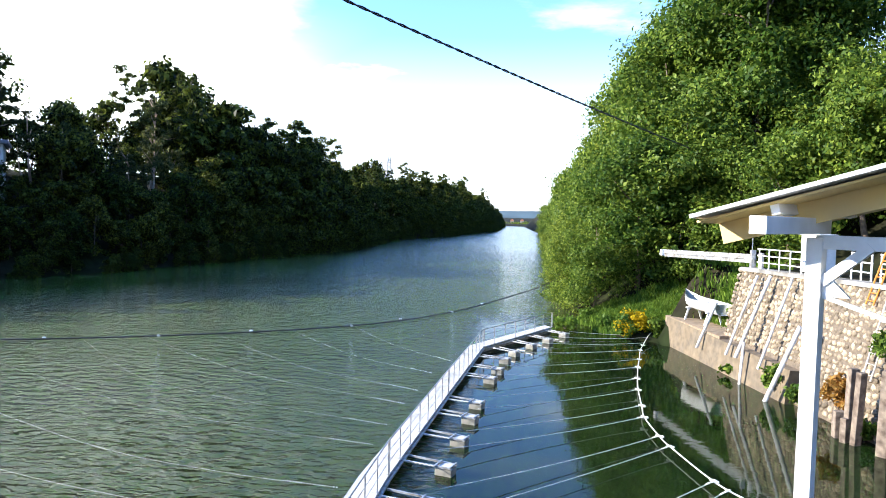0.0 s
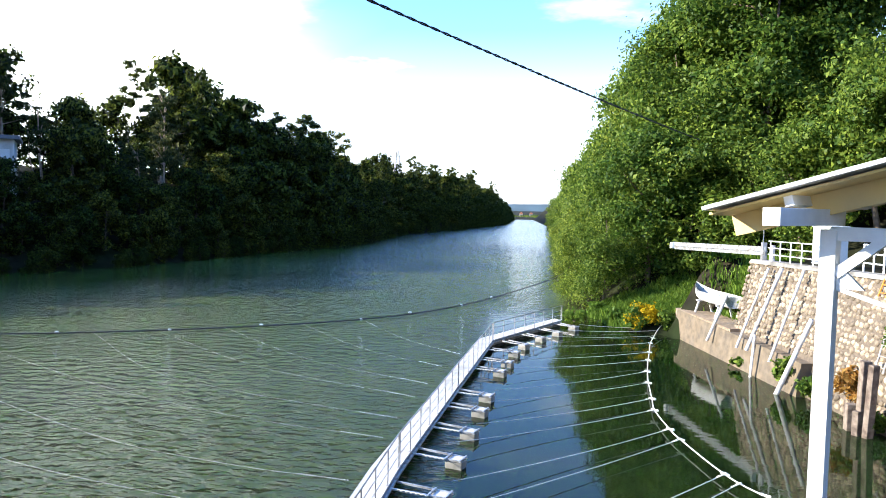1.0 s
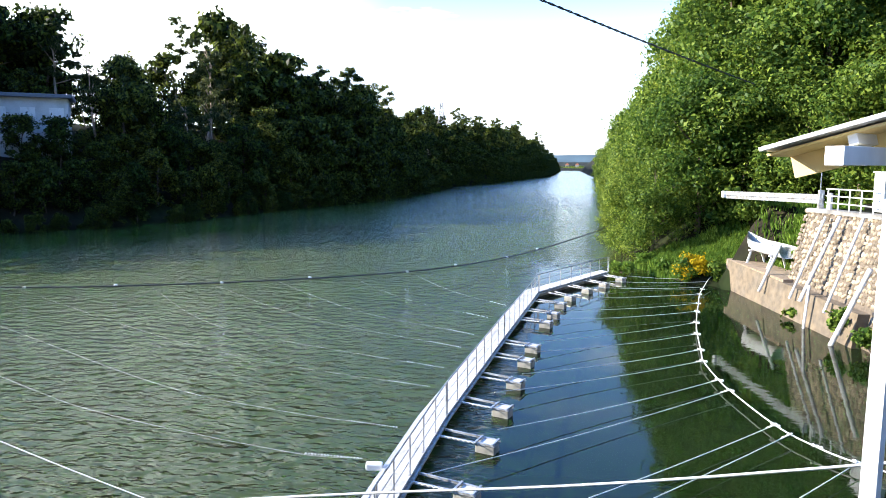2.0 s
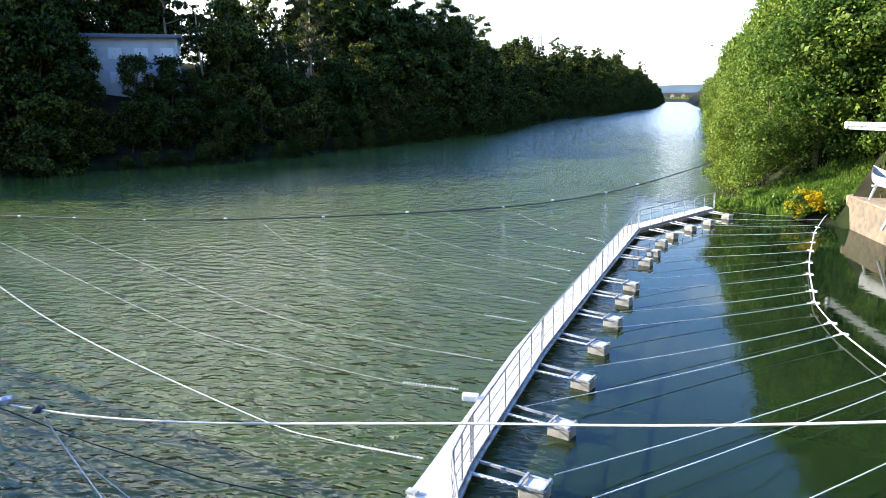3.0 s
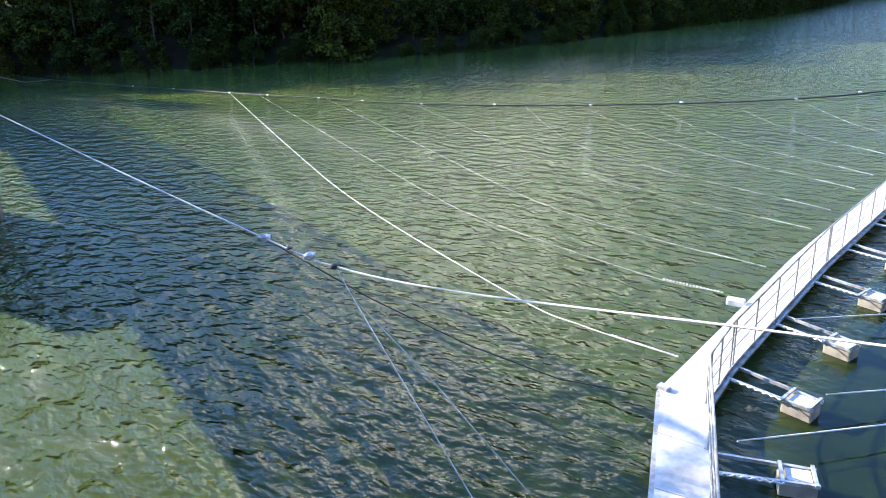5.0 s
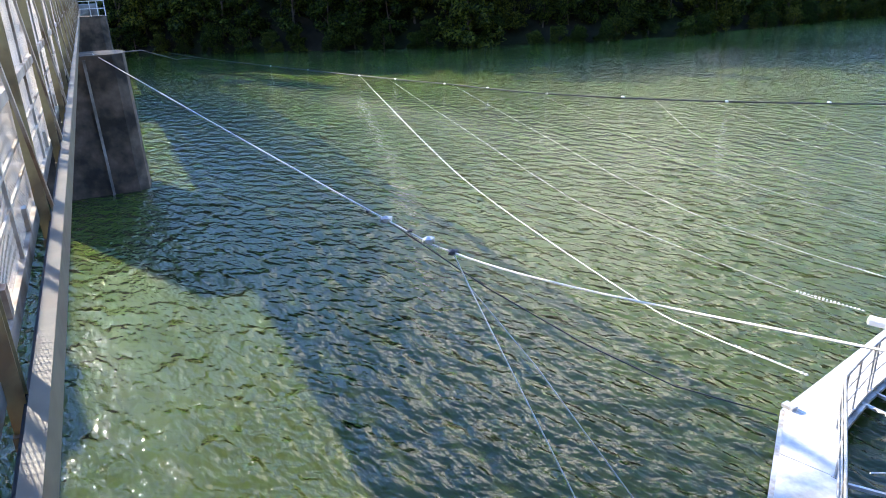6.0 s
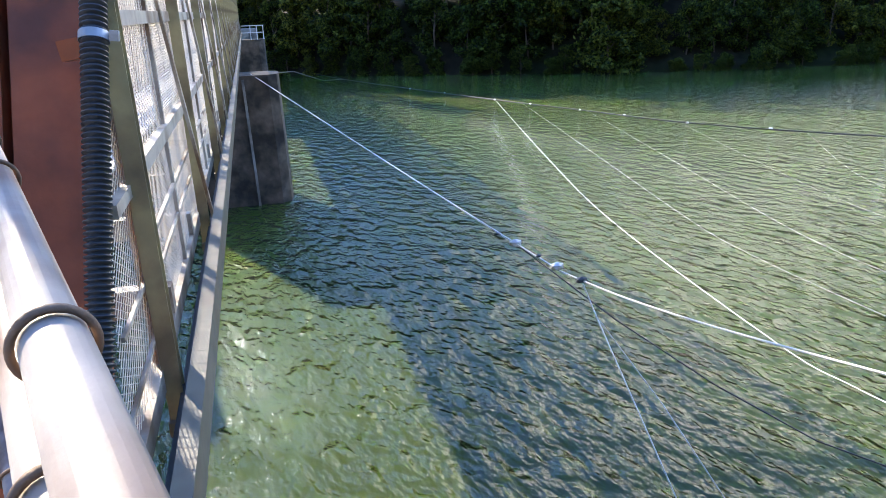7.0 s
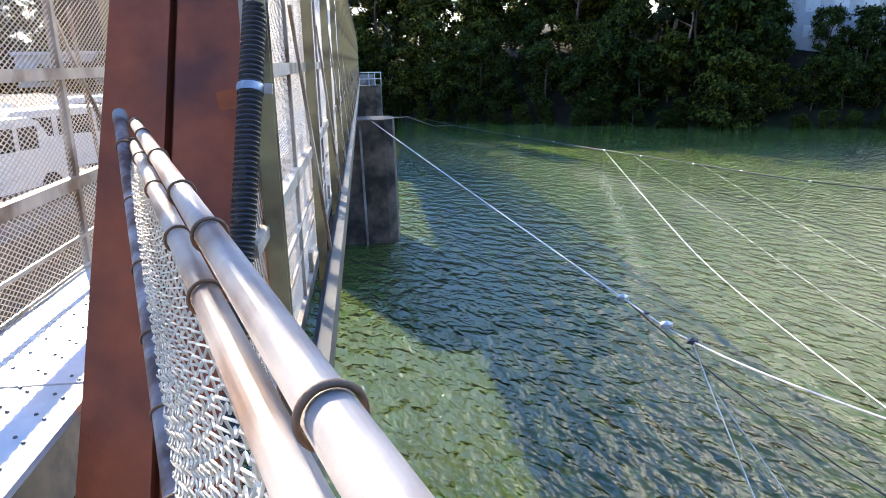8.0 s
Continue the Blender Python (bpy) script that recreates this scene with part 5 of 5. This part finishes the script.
POST = Vector((2.15, 5.41, 0))
cbox("post", POST + Vector((0, 0, 3.6)), (0.11, 0.11, 8.6), M_WHITE)
cbox("tie_beam", POST + U * 0.47 + Vector((0, 0, 7.985)), (0.11, 1.2, 0.115), M_WHITE)
roof_c = Vector((1.27, 5.37, 8.03))
tilt = math.atan2(0.36, 1.33)
along_r = (Wd * math.cos(tilt) + Vector((0, 0, math.sin(tilt))))
up_r = along_r.cross(-U)
up_r = up_r if up_r.z > 0 else -up_r
L_ = 4.6
for nm, size, du, dz, mat, lab in (("roof_sheet", (L_, 2.6, 0.03), 1.22, 0.0, M_ROOF, "pale roof sheet"), ("fascia_board", (L_, 0.03, 0.17), 0.4, -0.125, M_CREAM, "cream fascia board"),
                                   ("soffit_board", (L_, 2.46, 0.02), 1.25, -0.04, M_CREAM, "cream soffit board")):
    m = Matrix((along_r, -U, up_r)).transposed().to_4x4()
    m.translation = roof_c + along_r * (L_ / 2) - U * du + up_r * dz
    under(box(nm, m, size, mat, None, lab, 0.004), canopy)
for k in range(4):
    m = Matrix((along_r, -U, up_r)).transposed().to_4x4()
    m.translation = roof_c + along_r * (0.55 + 0.9 * k) - U * 0.9 + up_r * -0.075
    under(box("rafter", m, (0.06, 1.7, 0.09), M_WHITE, None, "", 0.004), canopy)
cbox("bolted_plate", POST + Wd * 0.3 + Vector((0, 0, 7.87)), (0.6, 0.05, 0.10), M_WHITE, "white bolted steel plate")
m0 = POST + Vector((0, 0, 7.6))
under(beam("knee_brace", m0 + Wd * 0.05 - Vector((0, 0, 0.02)), m0 + Wd * 0.36 + Vector((0, 0, 0.25)), 0.07, 0.07, M_WHITE), canopy)
under(beam("knee_brace", m0 + Wd * 0.06 - Vector((0, 0, 0.12)), m0 + Wd * 1.4 - Vector((0, 0, 0.52)), 0.03, 0.03, M_WHITE), canopy)
bmg = bmesh.new()
gv_ = [bmg.verts.new(m0 + Wd * x + Vector((0, 0, z)) + U * y) for y in (0.02, -0.02) for x, z in ((0.06, 0.06), (0.24, -0.12), (0.06, -0.12))]
bmg.faces.new(gv_[:3]), bmg.faces.new(gv_[3:])
for i in range(3):
    j = (i + 1) % 3
    bmg.faces.new((gv_[i], gv_[j], gv_[3 + j], gv_[3 + i]))
bmesh.ops.recalc_face_normals(bmg, faces=bmg.faces)
under(part("gusset", bmg, M_WHITE, None, "white gusset plate"), canopy)

# ---------------------------------------------------------------- far things
house = empty("house", (-63, 72, 7), label="white two-storey house half hidden by trees on the bank", category="house")
HA, HB = Vector((-59.3, 75.9, 0)), Vector((-68.5, 69.4, 0))
hd = (HB - HA).normalized()
hn = Vector((-hd.y, hd.x, 0))
hn = hn if hn.dot(Vector((1, -1, 0))) > 0 else -hn
hl = (HB - HA).length
HM = Matrix((hd, -hn, Vector((0, 0, 1)))).transposed().to_4x4()
HM.translation = HA
M_HOUSE = material("house_render", (0.62, 0.62, 0.6), 0.8, grain=0.06, dirt=(0.5, 0.5, 0.47), dirt_scale=0.6)
M_GLASS = material("dark_glass", (0.02, 0.025, 0.03), 0.08, spec=0.8)
M_TILE = material("grey_roof", (0.14, 0.15, 0.17), 0.6, grain=0.15, grain_scale=3)
under(box("wall", HM @ Matrix.Translation((hl / 2, 3.5, 11.0)), (hl, 7.0, 7.6), M_HOUSE), house)
under(box("roof", HM @ Matrix.Translation((hl / 2, 3.5, 15.0)), (hl + 1.2, 8.4, 0.45), M_TILE, None, "", 0.08), house)
for k in range(4):
    for z in (10.2, 13.0):
        x = 1.2 + k * (hl - 2.4) / 3
        wn_ = under(box("window", HM @ Matrix.Translation((x, -0.03, z)), (1.5, 0.1, 1.3), M_WHITE), house)
        g = box("pane", HM @ Matrix.Translation((x, -0.09, z)), (1.3, 0.03, 1.1), M_GLASS)
        g.parent = wn_
        g.matrix_parent_inverse = (house.matrix_basis).inverted()

pylon = empty("pylon", (-48.5, 258, 6), label="grey lattice steel power pylon above the trees", category="pylon")
PX, PY, PZ = -48.5, 258, 9.0


def pyl(z):
    return 1.9 * (1 - z / 20.5) + 0.25


for sx in (-1, 1):
    for sy in (-1, 1):
        under(beam("leg", (PX + sx * pyl(0), PY + sy * pyl(0), PZ), (PX + sx * pyl(19.5), PY + sy * pyl(19.5), PZ + 19.5), 0.2, 0.2, M_GALV), pylon)
for k in range(9):
    z0, z1 = k * 2.1, (k + 1) * 2.1
    for sy in (-1, 1):
        for sx in (-1, 1):
            under(beam("lattice_bar", (PX - sx * pyl(z0), PY + sy * pyl(z0), PZ + z0), (PX + sx * pyl(z1), PY + sy * pyl(z1), PZ + z1), 0.1, 0.1, M_GALV), pylon)
for z, w in ((15.2, 2.2), (17.4, 1.8)):
    under(beam("cross_arm", (PX - w, PY, PZ + z), (PX + w, PY, PZ + z), 0.16, 0.16, M_GALV), pylon)

# distant ridge and far shore
# the blue haze of distance is put into the ridge colour
M_RIDGE = material("haze_tinted_ridge", (0.07, 0.11, 0.12), 0.95, grain=0.3, grain_scale=0.01)
rv, rf = [], []
for i in range(61):
    x = -1500 + 50 * i
    h = 26 + 8 * noise.noise(Vector((x * 0.004, 3, 0))) + 3 * noise.noise(Vector((x * 0.03, 9, 0)))
    rv += [(x, 2400, -5), (x, 2500, h), (x, 2900, h * 0.7)]
for i in range(60):
    for j in range(2):
        rf.append((i * 3 + j, i * 3 + 3 + j, i * 3 + 4 + j, i * 3 + 1 + j))
tagged(link("backdrop", rv, rf, M_RIDGE, smooth=True), "wooded ridge far beyond the lake, coloured blue to stand for haze", "hills", kind="structure")
M_FARHOUSE = material("far_house_wall", (0.6, 0.5, 0.4), 0.8, grain=0.1)
M_FARROOF = material("far_orange_roof", (0.45, 0.16, 0.07), 0.8, grain=0.1)
for k, (x, y) in enumerate(((-7, 650), (2, 660))):
    h = empty("far_house", (x, y, 1.5), label="small house with an orange roof on the far shore", category="house", group="far houses")
    box("wall", pose(0, 0, 1.2), (3.4, 3, 2.4), M_FARHOUSE, h)
    bm = bmesh.new()
    bmesh.ops.create_cone(bm, cap_ends=True, segments=4, radius1=2.9, radius2=0.4, depth=1.3, matrix=Matrix.Translation((0, 0, 3.0)) @ Matrix.Rotation(radians(45), 4, "Z"))
    part("roof", bm, M_FARROOF, h)

# white building on the far bank, seen through the bridge mesh
boathouse = empty("boathouse", (-118, -13, 6), label="long white lakeside building with blue-grey windows", category="building")
under(box("wall", pose(-121, -9, 7.6, 0, 0, 8), (7, 19, 4.4), M_HOUSE), boathouse)
under(box("roof", pose(-121, -9, 10.0, 0, 0, 8), (8, 20, 0.4), M_WHITE), boathouse)
for k in range(5):
    w_ = under(box("window", pose(-117.45 + 0.52 * (k - 2) * 1.0, -9 + (k - 2) * 3.5, 8.0, 0, 0, 8), (0.1, 2.2, 1.4), M_GLASS), boathouse)


# brown embankment beside the footbridge with parked white vans
M_BROWN = material("dry_brown_earth", (0.24, 0.17, 0.11), 0.95, grain=0.35, grain_scale=2, dirt=(0.12, 0.09, 0.05), dirt_scale=0.5, bump=0.5, bump_scale=5)
bm = bmesh.new()
vs = [bm.verts.new(B(*p)) for p in ((2, -5.8, -1.5), (2, -6.6, 4.9), (2, -60, 5.3), (2, -60, -1.5), (88, -5.8, -1.5), (88, -6.6, 4.9), (88, -60, 5.3), (88, -60, -1.5))]
for f in ((0, 1, 2, 3), (4, 7, 6, 5), (0, 4, 5, 1), (1, 5, 6, 2), (2, 6, 7, 3)):
    bm.faces.new([vs[k] for k in f])
bmesh.ops.recalc_face_normals(bm, faces=bm.faces)
tagged(part("embankment", bm, M_BROWN), "dry brown earth embankment beside the footbridge", "embankment", kind="structure")
M_TYRE = material("black_tyre", (0.025, 0.025, 0.025), 0.8, grain=0.1)


def van(a, n_, turn):
    ob = empty("van", (0, 0, 0), label="white parked van on the brown embankment", category="van", group="parked vans")
    prof = [(-2.1, 0.35), (-2.15, 1.0), (-1.95, 1.85), (-1.7, 1.95), (0.9, 1.95), (1.25, 1.85), (1.75, 1.15), (2.2, 0.95), (2.25, 0.4)]
    v = [(x, y, z) for y in (-0.82, 0.82) for x, z in prof]
    k = len(prof)
    f = [tuple(range(k)), tuple(reversed(range(k, 2 * k)))] + [(i, k + i, k + (i + 1) % k, (i + 1) % k) for i in range(k)]
    link("body", v, f, M_WHITE, ob)
    for s in (-1, 1):
        for x, w in ((-1.25, 1.0), (-0.1, 1.0), (0.85, 0.6)):
            box("window", pose(x, s * 0.825, 1.5), (w, 0.02, 0.5), M_GLASS, ob, "dark side window", 0.005)
        for x in (-1.35, 1.4):
            bm = bmesh.new()
            bmesh.ops.create_cone(bm, cap_ends=True, segments=20, radius1=0.33, radius2=0.33, depth=0.22, matrix=pose(x, s * 0.76, 0.33, 90, 0, 0))
            part("wheel", bm, M_TYRE, ob)
    box("windscreen", pose(1.54, 0, 1.52, 0, 54, 0), (0.75, 1.4, 0.02), M_GLASS, ob, "dark windscreen")
    p = B(a, n_, 5.0)
    ob.matrix_basis = pose(p.x, p.y, 4.94 + 0.4 * (-n_ - 6.6) / 53.4, 0, 0, turn)


van(16.5, -8.6, 150)
van(21.5, -8.6, 128)
van(24.0, -12.5, 140)
van(29.0, -9.5, 110)

# ---------------------------------------------------------------- plants
M_GRASS = leaf_material("grass_blades", (0.09, 0.16, 0.02), (0.26, 0.36, 0.05))
M_FLOWER = leaf_material("yellow_petals", (0.65, 0.42, 0.01), (0.85, 0.62, 0.02), 0.005)
M_RUSSET = leaf_material("russet_leaves", (0.3, 0.14, 0.03), (0.42, 0.25, 0.06))


def tuft_field(name, seed, spots, count, h, w, mat):
    """Bent blades scattered over spots (x, y, radius)."""
    g = np.random.default_rng(seed)
    vs, fs = [], []
    sp = np.array(spots)
    pick = g.choice(len(sp), count, p=sp[:, 2] ** 2 / (sp[:, 2] ** 2).sum())
    for i in range(count):
        a, r = g.uniform(0, 6.283), sp[pick[i], 2] * math.sqrt(g.random())
        x, y = sp[pick[i], 0] + r * math.cos(a), sp[pick[i], 1] + r * math.sin(a)
        z = max(0.0, ground_z(x, y)) - 0.05
        b, hh, ww = g.uniform(0, 6.283), h * g.uniform(0.5, 1.3), w * g.uniform(0.6, 1.3)
        lx, ly = math.cos(b) * hh * 0.45, math.sin(b) * hh * 0.45
        px, py = -math.sin(b) * ww, math.cos(b) * ww
        o = len(vs)
        vs += [(x - px, y - py, z), (x + px, y + py, z), (x + px * 0.8 + lx * 0.4, y + py * 0.8 + ly * 0.4, z + hh * 0.7), (x - px * 0.8 + lx * 0.4, y - py * 0.8 + ly * 0.4, z + hh * 0.7), (x + lx, y + ly, z + hh)]
        fs += [(o, o + 1, o + 2, o + 3), (o + 3, o + 2, o + 4)]
    return link(name, vs, fs, mat)


tagged(tuft_field("grass", 4, ((8.0, 51.5, 2.6), (10.5, 53.5, 3.0), (7.0, 54.5, 2.4), (11, 50, 2.0), (12.5, 51, 2.2), (12.5, 43.6, 1.6), (13.0, 41.6, 1.6), (12.2, 45.6, 1.6), (13.6, 40.2, 1.2)), 15000, 0.5, 0.05, M_GRASS), "bright green grass on the bank by the landing", "grass", kind="stuff")


def bush(name, x, y, z, r, h, count, leaf, mat, seed, label, group=""):
    rg = random.Random(seed)
    lobes = [(rg.uniform(-0.6, 0.6) * r, rg.uniform(-0.6, 0.6) * r, h * rg.uniform(0.25, 0.7), r * rg.uniform(0.35, 0.55), 0.8) for _ in range(9)]
    me = leaf_cloud(seed, lobes, count, leaf)
    me.materials.append(mat)
    ob = empty(name, (x, y, z), label=label, category="bush", group=group)
    o = new("foliage", me)
    o.parent = ob
    v, q = [], []
    for k in range(5):
        lo = lobes[k]
        v2, q2 = tube_data([(0, 0, -0.1), (lo[0] * 0.5, lo[1] * 0.5, lo[2] * 0.6), lo[:3]], [0.03, 0.02, 0.008], 5)
        q += [tuple(i + len(v) for i in f2) for f2 in q2]
        v += v2
    link("stems", v, q, M_BARK, ob, smooth=True)
    return ob


for k, (s, off, z, r) in enumerate(((5.0, 2.9, 1.9, 1.3), (4.2, 3.6, 1.9, 1.5), (5.4, 2.4, 2.6, 0.9), (2.8, 4.6, 1.9, 1.6), (5.6, 3.4, 3.3, 1.1))):
    p = S(s, off, z)
    bush("bush", p.x, p.y, p.z, r, r * 1.3, 1500, 0.13, M_GRASS, 120 + k, "bright green growth on the slope beside the boat", "slope bushes")
fl = bush("flower_bush", 7.75, 48.6, 0.2, 1.25, 1.5, 1100, 0.13, M_GRASS, 71, "bush covered in bright yellow flowers at the water's edge")
me = leaf_cloud(72, [(0.1, -0.3, 1.05, 0.8, 0.6), (-0.5, -0.3, 0.85, 0.6, 0.6), (0.7, -0.1, 0.95, 0.6, 0.6), (0.1, -0.75, 0.6, 0.7, 0.7), (-0.5, -0.6, 0.45, 0.5, 0.7)], 1700, 0.085)
me.materials.append(M_FLOWER)
o = new("flowers", me)
o.parent = fl
tagged(o, "dense yellow flower heads")
for i, (x, y, z, r, h, n_, mat, lab) in enumerate((
        (9.5, 47.9, 0.2, 1.0, 1.3, 1500, M_LEAF_R, "green bush at the corner of the wall"),
        (6.4, 51.2, 0.2, 0.9, 0.7, 1200, M_GRASS, "low green waterside plants"), (5.6, 54.2, 0.2, 0.9, 0.8, 1200, M_GRASS, "low green waterside plants"),
        (3.4, 50.6, 0.2, 0.8, 0.8, 900, M_GRASS, "green plants growing by the walkway end"),
        (9.9 + 1.15, 37.8, 0.1, 0.45, 0.7, 500, M_LEAF_R, "small weed at the foot of the wall"),
        (11.85, 33.4, 0.4, 0.7, 1.3, 900, M_LEAF_R, "green climber on the stone wall"), (12.2, 31.3, 0.2, 0.7, 1.0, 900, M_LEAF_R, "green climber on the stone wall"),
        (12.6, 28.9, 0.8, 0.8, 1.4, 900, M_RUSSET, "russet creeper on the stone wall"), (12.7, 27.2, 0.1, 0.5, 0.7, 600, M_GRASS, "bright green plant by the timber piles"),
        (13.6, 27.0, 3.2, 0.8, 1.0, 900, M_LEAF_R, "green plant growing out of the stone wall"))):
    bush("bush", x, y, z, r, h, n_, 0.11, mat, 80 + i, lab, "waterside bushes")

# low green growth along the far shore
rg = random.Random(77)
me = leaf_cloud(78, [(rg.uniform(-60, 60), rg.uniform(585, 630), rg.uniform(0.3, 1.8), rg.uniform(1.6, 3.2), 0.5) for _ in range(90)], 9000, 0.5)
me.materials.append(M_LEAF_R)
tagged(new("far_shore_growth", me), "low green reeds and bushes along the far shore", "reeds", kind="stuff")

# ---------------------------------------------------------------- stones of the wall
def stone_mesh(seed):
    rs = random.Random(seed)
    bm = bmesh.new()
    bmesh.ops.create_icosphere(bm, subdivisions=1, radius=0.5)
    for v in bm.verts:
        v.co = Vector((math.copysign(abs(v.co.x * 2) ** 0.7, v.co.x), math.copysign(abs(v.co.y * 2) ** 0.7, v.co.y), math.copysign(abs(v.co.z * 2) ** 0.7, v.co.z))) * 0.5
        v.co *= rs.uniform(0.86, 1.12)
    me = bpy.data.meshes.new("stone")
    bm.to_mesh(me)
    bm.free()
    me.materials.append(M_STONE)
    me.shade_smooth()
    return me


stones = [stone_mesh(i) for i in range(8)]
rs = random.Random(11)
spots = []
z = 0.15
while z < 5.3:
    s = 5.7
    hgt = rs.uniform(0.22, 0.3)
    while s < 21.3:
        w = rs.uniform(0.2, 0.38)
        if z > 1.5 or s > 13.6:
            spots.append((s + w / 2, z + hgt / 2 + rs.uniform(-0.07, 0.07), w, hgt * rs.uniform(0.75, 1.1)))
        s += w * rs.uniform(0.95, 1.12)
    z += hgt * 0.97
order = sorted(range(len(spots)), key=lambda i: abs(spots[i][0] - 9.5))
near = set(order[:300])
slope_a = math.atan2(1.27, 6.35)
jv, jf = [], []
for i, (s, z, w, h) in enumerate(spots):
    off = 0.35 + (z + 1) / 6.35 * 1.27
    m = Matrix((WD, WI * math.cos(slope_a) - Vector((0, 0, math.sin(slope_a))), WI * math.sin(slope_a) + Vector((0, 0, math.cos(slope_a))))).transposed().to_4x4()
    m.translation = S(s, off - 0.005, z)
    m = m @ Matrix.Rotation(rs.uniform(-0.8, 0.8), 4, "Y") @ Matrix.Diagonal((w, 0.17 * rs.uniform(0.6, 1.5), h, 1))
    me = stones[rs.randrange(8)]
    if i in near:
        o = new("stone", me)
        o.matrix_world = m
        o.parent = core
    else:
        o0 = len(jv)
        jv += [m @ v.co for v in me.vertices]
        jf += [tuple(o0 + k for k in p.vertices) for p in me.polygons]
M_STONE2 = material("field_stone_rest", (0.27, 0.21, 0.14), 0.9, grain=0.45, grain_scale=9, vary=0.55, random_by="island", bump=0.4, bump_scale=9)
rest = link("stones_rest", jv, jf, M_STONE2, core, "rounded field stones", smooth=True)
rest["kind"] = "stuff"
